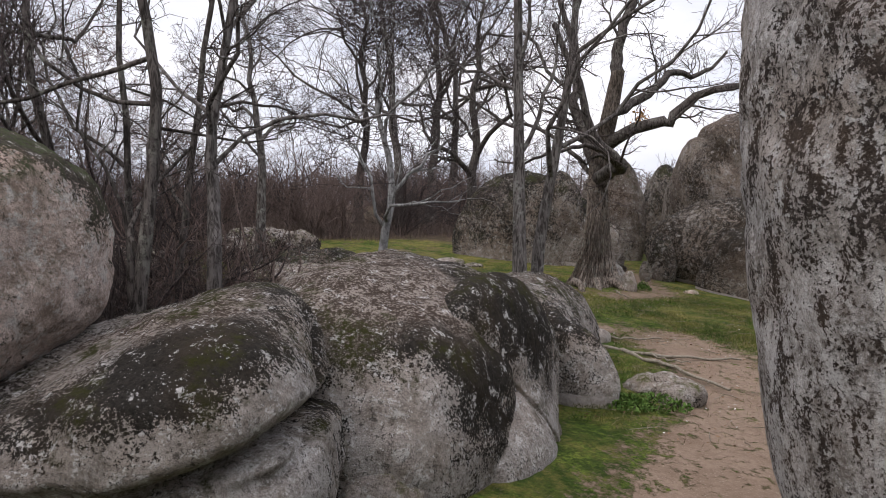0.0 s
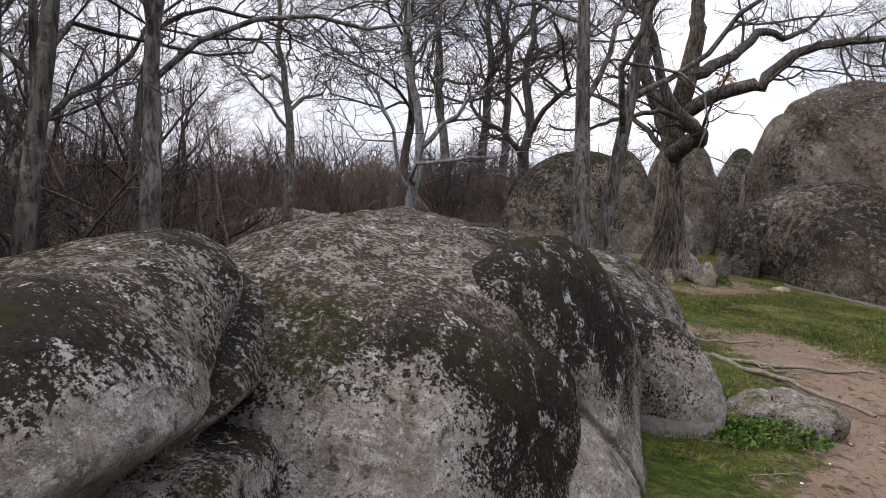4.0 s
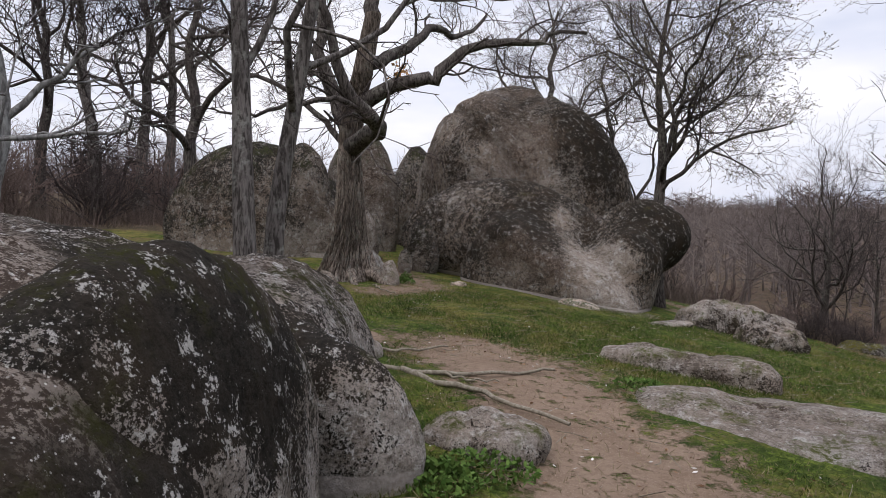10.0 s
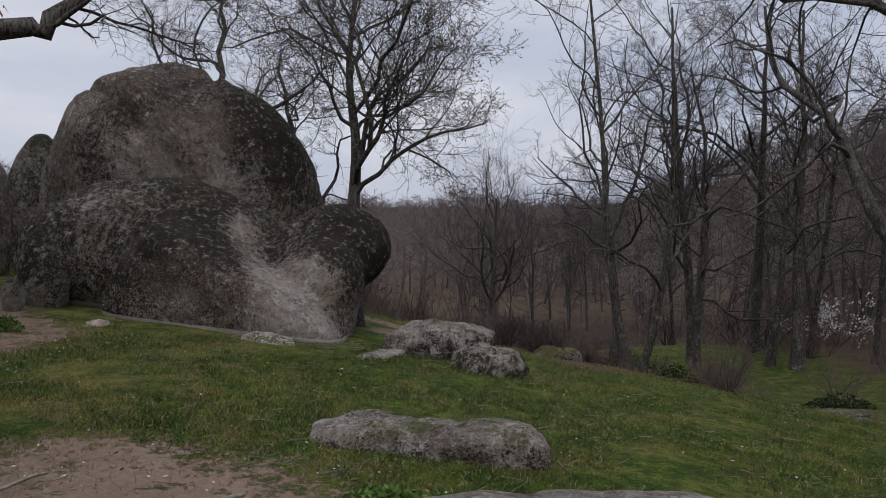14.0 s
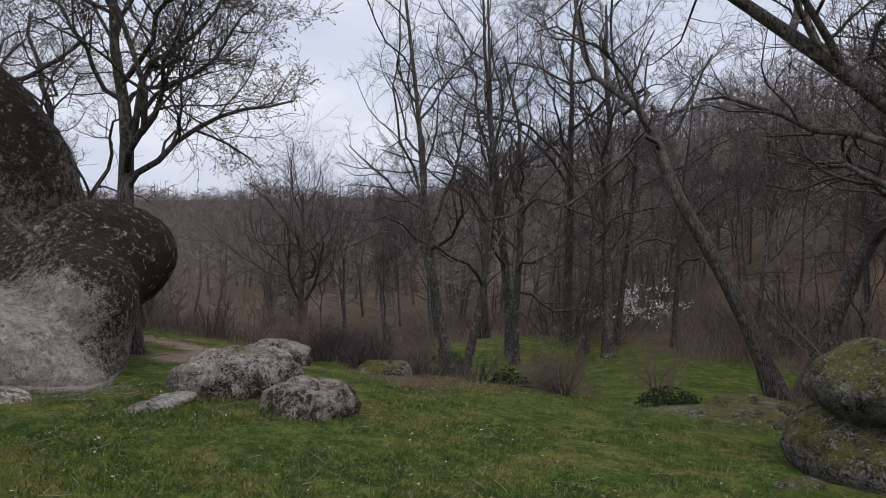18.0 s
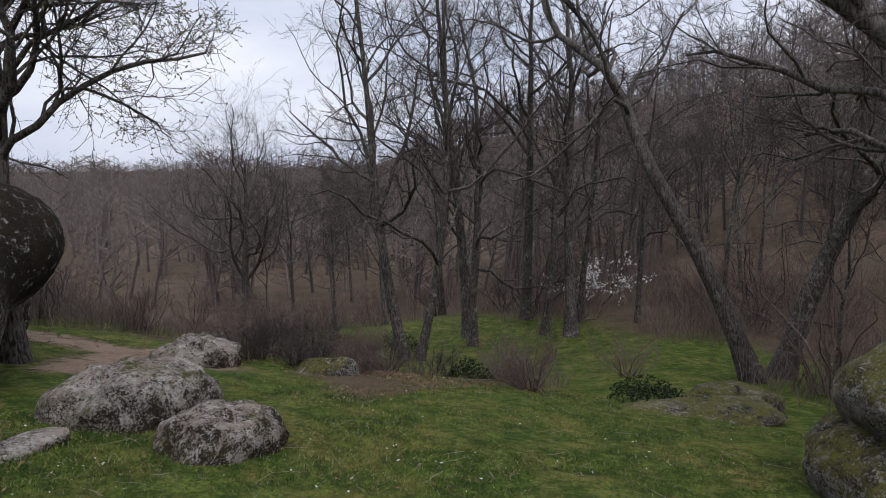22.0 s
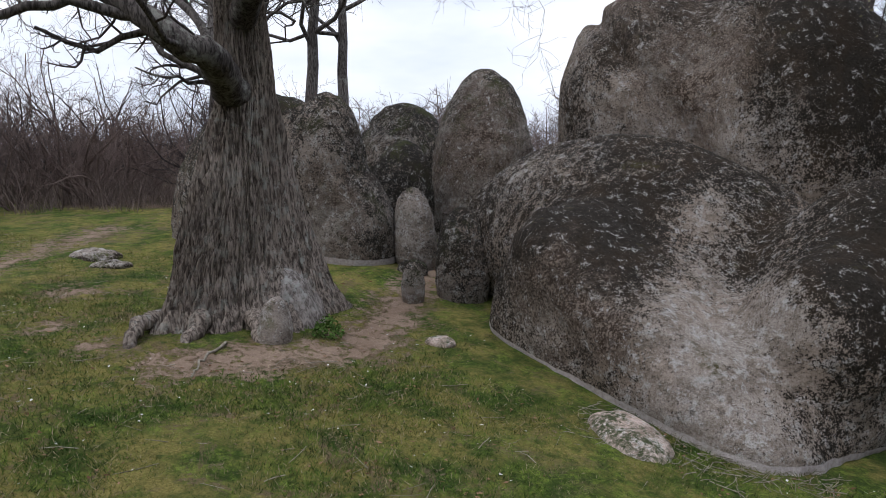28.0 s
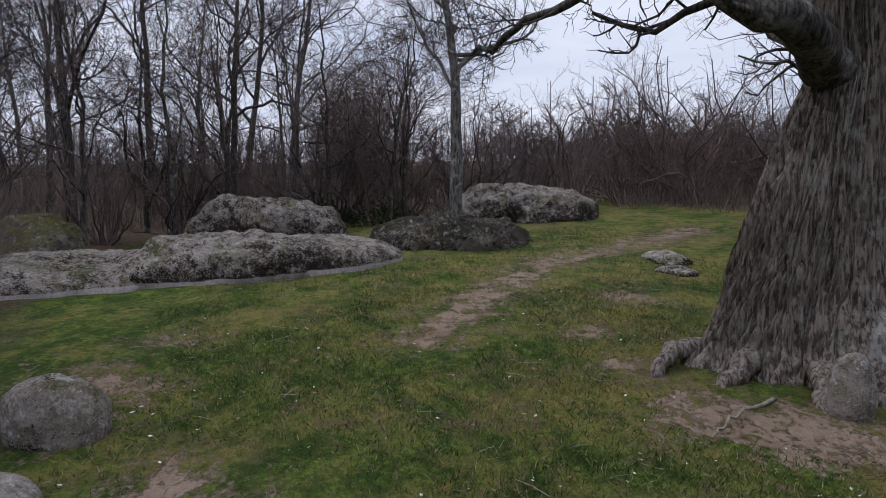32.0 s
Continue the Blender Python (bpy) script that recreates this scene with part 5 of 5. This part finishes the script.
def far_wood(count=3000, boughs=14, twigs=4):
    """The wood on the hill and at the horizon: many simple bare trees in one mesh."""
    g = np.random.default_rng(8)
    a = np.where(g.uniform(0, 1, count) < 0.72, g.uniform(-0.5, 1.5, count), g.uniform(1.5, 4.4, count))
    d = np.where(a < 1.5, 36, 55) + 190 * g.uniform(0, 1, count) ** 1.1
    x, y = 4 + d * np.cos(a), 9 + d * np.sin(a)
    h = np.where(0.78 * x - 0.62 * y > 8, g.uniform(5.5, 9.5, count), g.uniform(3.2, 5.2, count) + d / 55)
    foot = np.stack([x, y, ground_at(x, y)], 1)
    top = foot + np.c_[g.normal(0, 0.5, (count, 2)), h]
    mid = foot + (top - foot) * 0.55 + np.c_[g.normal(0, 0.25, (count, 2)), np.zeros(count)]
    v1, f1 = tubes(np.stack([foot, mid, top], 1), np.tile([0.12, 0.07, 0.02], (count, 1)), 3)
    k = np.repeat(np.arange(count), boughs)
    s = g.uniform(0.15, 0.95, len(k))
    p = foot[k] + (top - foot)[k] * s[:, None]
    b, ln = g.uniform(0, 6.28, len(k)), h[k] * 0.42 * np.sin(0.5 + 2.3 * s)
    q = p + np.stack([np.cos(b) * ln * 0.8, np.sin(b) * ln * 0.8, ln * g.uniform(0.1, 0.7, len(k))], 1)
    v2, f2 = tubes(np.stack([p, q], 1), np.tile([0.04, 0.015], (len(k), 1)), 3)
    m = np.repeat(np.arange(len(k)), twigs)
    e = g.uniform(0.25, 1.0, len(m))
    r = p[m] + (q - p)[m] * e[:, None]
    w = r + g.normal(0, 0.30, (len(m), 3)) * ln[m][:, None] + np.array([0, 0, 0.22]) * ln[m][:, None]
    v3, f3 = tubes(np.stack([r, w], 1), np.tile([0.018, 0.008], (len(m), 1)), 3)
    me = mesh_from("far_wood", np.concatenate([v1, v2, v3]), np.concatenate([f1, f2 + len(v1), f3 + len(v1) + len(v2)]))
    tagged(part("far_wood", me, M_FARWOOD), "bare brown woodland on the far slopes", "woodland", kind="stuff")


far_wood()


def horizon_wood(count=2600, boughs=9):
    """Treetops along the horizon."""
    g = np.random.default_rng(18)
    a, d = g.uniform(0.1, 2.9, count), g.uniform(170, 430, count)
    x, y = 4 + d * np.cos(a), 9 + d * np.sin(a)
    h = g.uniform(8.5, 13.0, count) * np.where(x > 0, 1.0, 0.7) * (1 + 0.22 * np.sin(a * 31) * np.sin(a * 12 + 1))
    foot = np.stack([x, y, ground_at(x, y)], 1)
    top = foot + np.c_[g.normal(0, 0.6, (count, 2)), h]
    v1, f1 = tubes(np.stack([foot, top], 1), np.tile([0.2, 0.05], (count, 1)), 3)
    k = np.repeat(np.arange(count), boughs)
    s, b = g.uniform(0.4, 0.95, len(k)), g.uniform(0, 6.28, len(k))
    p, ln = foot[k] + (top - foot)[k] * s[:, None], h[k] * 0.34 * np.sin(0.5 + 2.3 * s)
    q = p + np.stack([np.cos(b) * ln, np.sin(b) * ln, ln * g.uniform(0.1, 0.8, len(k))], 1)
    v2, f2 = tubes(np.stack([p, q], 1), np.tile([0.10, 0.05], (len(k), 1)), 3)
    tagged(part("far_wood", mesh_from("far_wood", np.concatenate([v1, v2]), np.concatenate([f1, f2 + len(v1)])), M_FARWOOD), "line of bare treetops on the horizon", "woodland", kind="stuff")


horizon_wood()


def brush(name, centres, count, height, label, material, width=0.006, seed=3, lean=0.35):
    """Thickets of thin bare stems round the centres (x, y, radius)."""
    g = np.random.default_rng(seed)
    area = np.array([c[2] ** 2 for c in centres])
    pick = g.choice(len(centres), count, p=area / area.sum())
    cs = np.array(centres)[pick]
    a, d = g.uniform(0, 6.28, count), np.sqrt(g.uniform(0, 1, count)) * cs[:, 2]
    p0 = np.stack([cs[:, 0] + d * np.cos(a), cs[:, 1] + d * np.sin(a)], 1)
    p0 = np.c_[p0, ground_at(p0[:, 0], p0[:, 1]) - 0.02]
    h = height * g.uniform(0.35, 1.15, count) * g.uniform(0.45, 1.25, len(centres))[pick]
    bend = g.normal(0, lean, (count, 2)) * h[:, None]
    p1 = p0 + np.c_[bend * 0.35, h * 0.55]
    p2 = p0 + np.c_[bend, h]
    side = np.c_[g.normal(0, 1, (count, 2)), np.zeros(count)]
    side /= np.linalg.norm(side, axis=1)[:, None]
    w = side * width * g.uniform(0.6, 1.5, (count, 1))
    other = np.cross(side, [0, 0, 1.0]) * np.linalg.norm(w, axis=1)[:, None]
    ring = lambda p, f: np.stack([p + w * f, p - 0.5 * w * f + other * f, p - 0.5 * w * f - other * f], 1)  # noqa: E731
    v = np.concatenate([ring(p0, 1.0), ring(p1, 0.7), ring(p2, 0.25)], 1).reshape(-1, 3)
    f = []
    for r in (0, 3):
        for k in range(3):
            m = (k + 1) % 3
            f.append([r + k, r + m, r + m + 3, r + k + 3])
    f = (np.arange(count)[:, None, None] * 9 + np.array(f)[None]).reshape(-1, 4)
    tagged(part(name, mesh_from(name, v, f), material), label, "brush", kind="stuff")


thickets = []
bg = np.random.default_rng(12)
for k in range(600):
    a, d = bg.uniform(0, 6.28), bg.uniform(12, 40)
    x, y = 2 + d * math.cos(a), 9 + d * math.sin(a)
    if not clear(x, y) and y > -8 and not (-7 < x < 9 and y > 24):
        thickets.append((x, y, bg.uniform(0.8, 2.0)))
brush("brush", thickets, 42000, 1.7, "tangle of bare brown brushwood under the trees", M_BRUSH, 0.006, lean=0.6)
for x, y, h, sd in ((-10.4, 17.2, 2.6, 331), (-8.9, 18.9, 2.2, 332), (-12.2, 16.2, 2.4, 333), (-7.3, 20.6, 2.3, 334), (-11.4, 19.2, 3.0, 335), (-9.6, 21.0, 2.8, 336), (-11.6, 17.6, 3.9, 337), (-9.4, 19.6, 3.7, 338), (-13.6, 15.6, 3.8, 339), (-14.6, 18.0, 4.3, 340), (-8.0, 21.6, 3.5, 341), (-13.0, 12.6, 3.4, 342)):
    bush(x, y, h, sd, "wide bare shrub with brown twigs beyond the meadow", 15, M_TWIG_RED if sd % 2 else M_TWIG, 0.8, 0.0035, (0, 9, 7), group="meadow edge shrubs")
for x, y, h, sd in ((-11.0, 5.0, 2.6, 361), (-11.9, 6.3, 3.0, 362), (-12.5, 7.8, 2.8, 363), (-12.7, 9.4, 3.1, 364), (-12.5, 11.0, 2.7, 365)):
    bush(x, y, h, sd, "wide bare shrub with brown twigs behind the outcrops", 15, M_TWIG_RED if sd % 2 else M_TWIG, 0.8, 0.0035, (0, 8, 6), group="meadow edge shrubs")
for x, y, h, sd in ((-3.75, 2.0, 2.0, 341), (-4.0, 3.0, 2.3, 342), (-4.7, 2.4, 2.6, 343), (-4.9, 3.6, 2.2, 344), (-4.3, 4.2, 1.7, 345), (-5.3, 4.6, 2.0, 346), (-5.6, 3.0, 3.0, 347)):
    bush(x, y, h, sd, "dense grey-brown thicket of bare twigs at the wood's edge", 16, M_TWIG_RED if sd % 3 == 0 else M_TWIG, 0.7, 0.003, (0, 8, 6), group="wood edge thicket")
for x, y, h, sd in ((8.9, 14.9, 0.85, 351), (9.7, 14.5, 0.75, 352), (8.5, 15.7, 0.9, 353), (10.4, 15.3, 0.95, 354), (9.3, 16.4, 1.0, 355)):
    bush(x, y, h, sd, "low dense grey-brown shrub beside the far path", 24, M_TWIG if sd % 2 else M_TWIG_RED, 0.8, 0.003, (0, 7, 4), group="valley shrubs")
bush(11.9, 12.6, 1.25, 312, "reddish-brown leafless shrub at the edge of the grass", 26, M_TWIG_RED, 0.75, 0.003, (0, 7, 4))
for x, y, h, sd in ((9.6, 15.6, 0.95, 313), (8.7, 16.9, 0.8, 314), (10.7, 14.9, 0.8, 315), (13.3, 14.0, 0.9, 316), (12.6, 15.4, 1.0, 317), (8.3, 19.6, 1.4, 318), (6.9, 20.8, 1.5, 319), (16.6, 13.2, 1.4, 320), (10.6, 17.6, 1.1, 321), (14.9, 15.6, 1.3, 322), (13.0, 19.4, 1.4, 323)):
    bush(x, y, h, sd, "low grey-brown shrub among leaf litter", 15, M_TWIG if sd % 2 else M_TWIG_RED, 0.9, 0.003, (0, 6, 4), group="valley shrubs")
brush("brush", [(-3.9, 4.2, 0.5), (-4.8, 4.0, 0.6), (-5.9, 4.2, 0.9), (-7.0, 3.6, 1.1), (-5.2, 3.0, 0.7), (-7.4, 2.0, 1.2)], 3600, 1.1, "tangle of thin bare stems behind the front boulders", M_BRUSH, 0.004, 6, 0.75)
brush("brush", [(-9.6, 17.4, 1.0), (-8.6, 18.8, 1.1), (-7.4, 20.2, 1.1), (-6.0, 21.4, 1.2), (-11.2, 16.8, 1.1), (-10.4, 19.2, 1.5), (-8.6, 21.2, 1.3), (-12.2, 18.4, 1.4)], 3000, 0.8, "tangle of bare brown brushwood beyond the meadow", M_BRUSH, 0.005, 9, 0.65)
brush("brush", [(9.6, 15.4, 1.1), (8.6, 16.6, 0.7), (10.8, 14.6, 0.6), (13.2, 13.6, 0.8), (7.3, 20.5, 1.6), (8.8, 19.0, 1.0)], 2200, 0.6, "low grey-brown scrub among leaf litter", M_BRUSH, 0.004, 5, 0.5)
bush(25.7, 19.3, 2.4, 311, "blackthorn bush in white blossom", 8, M_TWIG, 1.0, 0.007, (0, 7, 5), 1, M_BLOSSOM)


def leafy(x, y, r, h, count, seed, label, material, size=0.03):
    """A low mound of small evergreen or herb leaves on short stems."""
    g = np.random.default_rng(seed)
    a, d = g.uniform(0, 6.28, count), np.sqrt(g.uniform(0, 1, count)) * r
    px, py = x + d * np.cos(a), y + d * np.sin(a)
    pz = ground_at(px, py) + h * (1 - (d / r) ** 2) * g.uniform(0.15, 1.0, count) + 0.01
    v, f = leaf_quads(np.stack([px, py, pz], 1), size, g)
    tagged(part("evergreen_shrub" if h > 0.25 else "herb_clump", mesh_from("leaves", v, f), material, smooth_shade=False), label, "shrub" if h > 0.25 else "herbs", kind="stuff")


for x, y, r, h, c in ((13.3, 10.9, 0.9, 0.36, 1100), (14.2, 11.6, 0.7, 0.4, 900), (15.0, 21.5, 0.7, 0.6, 1200), (16.6, 20.8, 0.9, 0.6, 1500), (12.2, 14.2, 0.5, 0.45, 1000),
                      (-12.6, 10.4, 1.1, 0.6, 2200), (-12.9, 9.0, 1.0, 0.7, 2000)):
    leafy(x, y, r, h, c, int(abs(x * 10)), "dark evergreen shrub at the wood's edge", M_IVY)
for x, y, r, h, c in ((0.05, 4.15, 0.25, 0.10, 500), (0.35, 4.35, 0.3, 0.08, 450), (-0.45, 12.75, 0.16, 0.2, 350), (-0.72, 12.3, 0.14, 0.12, 250), (3.2, 5.1, 0.3, 0.08, 300), (2.0, 6.7, 0.3, 0.07, 300), (-8.6, 10.9, 0.3, 0.12, 250)):
    leafy(x, y, r, h, c, int(abs(x * 100)) + 3, "fresh green herbs beside a rock", M_HERB, 0.022)


# ---------------------------------------------------------------- roots in the path
for ctrl, r in (([(-0.61, 6.47), (-0.25, 6.49), (0.04, 6.42), (0.31, 6.54), (0.64, 6.64), (0.95, 6.85), (1.21, 7.03)], 0.026), ([(-0.25, 6.49), (-0.04, 6.25), (0.15, 6.08), (0.33, 6.1), (0.5, 5.84), (0.75, 5.6), (1.0, 5.3)], 0.03),
                ([(-0.71, 7.14), (-0.47, 7.19), (-0.22, 7.28), (0.2, 7.64)], 0.02), ([(0.1, 6.45), (0.35, 6.33), (0.6, 6.36)], 0.014), ([(-0.95, 11.9), (-0.8, 11.5), (-0.55, 11.15)], 0.016)):
    pts = curve_through([(x, y, gz(x, y) + 0.012) for x, y in ctrl], 14)
    pts[:, 2] += 0.014 * np.sin(np.arange(14) * 1.7)
    pts[:, 0] += 0.018 * np.sin(np.arange(14) * 2.3 + r * 300)
    base = pts.mean(0)
    tagged(part("tree_root", tubes_mesh("tree_root", [(pts - base, r * np.linspace(1.0, 0.5, 14))], 7), M_WOOD, loc=base), "pale exposed tree root crossing the trodden path", "root", "roots in the path")


# ---------------------------------------------------------------- grass, leaves and chips on the ground
def strewn(count, boxes, seed, keep):
    g = np.random.default_rng(seed)
    x0, x1, y0, y1 = np.array([boxes[k] for k in g.integers(0, len(boxes), count)]).T
    x, y = g.uniform(x0, x1), g.uniform(y0, y1)
    ok = g.uniform(0, 1, count) < keep(x, y)
    x, y = x[ok], y[ok]
    return np.stack([x, y, ground_at(x, y) - 0.035 * soil_at(x, y)], 1), g


NEAR_PATH = [(-0.4, 4.0, 3.4, 9.0), (-0.5, 5.0, 7.0, 12.8), (2.5, 8.0, 6.0, 13.0), (-4.5, 3.0, 7.2, 12.4), (5.0, 13.0, 6.5, 14.0), (-8.5, 1.0, 7.5, 14.0)]


def blades(name, count, height, width, seed, material, label, keep):
    p, g = strewn(count, NEAR_PATH, seed, keep)
    n = len(p)
    a = g.uniform(0, 6.28, n)
    side = np.stack([np.cos(a), np.sin(a), np.zeros(n)], 1) * width
    tip = p + np.c_[g.normal(0, height * 0.7, (n, 2)), height * g.uniform(0.4, 1.2, n)]
    v = np.stack([p - side, p + side, tip], 1).reshape(-1, 3)
    tagged(part(name, mesh_from(name, v, np.arange(3 * n).reshape(n, 3)), material, smooth_shade=False), label, "grass", kind="stuff")


blades("grass", 230000, 0.042, 0.0035, 21, M_GRASS, "short green meadow grass", lambda x, y: np.clip(1.1 - 1.6 * soil_at(x, y), 0, 1))
blades("dry_grass", 60000, 0.04, 0.0032, 22, M_DRYGRASS, "withered straw lying in the grass", lambda x, y: np.clip(0.75 - 0.4 * soil_at(x, y), 0, 1))


def flakes(name, count, size, seed, material, label, category, keep, boxes=NEAR_PATH):
    p, g = strewn(count, boxes, seed, keep)
    p[:, 2] += 0.012
    v, f = leaf_quads(p, size, g)
    v = v.reshape(-1, 4, 3)
    v[:, :, 2] = p[:, None, 2] + (v[:, :, 2] - p[:, None, 2]) * 0.35
    tagged(part(name, mesh_from(name, v.reshape(-1, 3), f), material, smooth_shade=False), label, category, kind="stuff")


LITTER = [(8.0, 13.0, 12.4, 15.2), (-3.6, -0.6, 14.2, 17.5), (-2.8, -0.8, 0.6, 2.6), (5.6, 9.6, 16.5, 21.0), (-10.8, -7.5, 8.8, 11.0)]
flakes("fallen_leaves", 9000, 0.03, 23, M_LEAF, "brown fallen leaves under the wood's edge", "leaves", lambda x, y: 0.1 + litter_at(x, y), LITTER)
flakes("fallen_leaves", 5200, 0.022, 24, M_LEAF, "scattered brown leaves on the meadow", "leaves", lambda x, y: np.full(np.shape(x), 0.8))
flakes("chips", 1500, 0.017, 25, M_PEBBLE, "pale chips and petals scattered in the grass", "debris", lambda x, y: np.full(np.shape(x), 0.8))


def fallen_twigs(count=900):
    """Bare sticks lying about."""
    p, g = strewn(count, NEAR_PATH + [(2.2, 4.0, 12.2, 13.0)] * 2, 31, lambda x, y: np.full(np.shape(x), 0.9))
    n = len(p)
    a, ln = g.uniform(0, 6.28, n), g.uniform(0.05, 0.28, n)
    d = np.stack([np.cos(a) * ln, np.sin(a) * ln, g.normal(0, 0.012, n)], 1)
    p[:, 2] += 0.02
    pts = np.stack([p - d / 2, p + g.normal(0, 0.012, (n, 3)) * [1, 1, 0.3], p + d / 2], 1)
    v, f = tubes(pts, np.repeat(g.uniform(0.0018, 0.004, n)[:, None], 3, 1), 3)
    tagged(part("fallen_twigs", mesh_from("fallen_twigs", v, f), M_WOOD), "dry sticks scattered on the ground", "twigs", kind="stuff")


fallen_twigs()
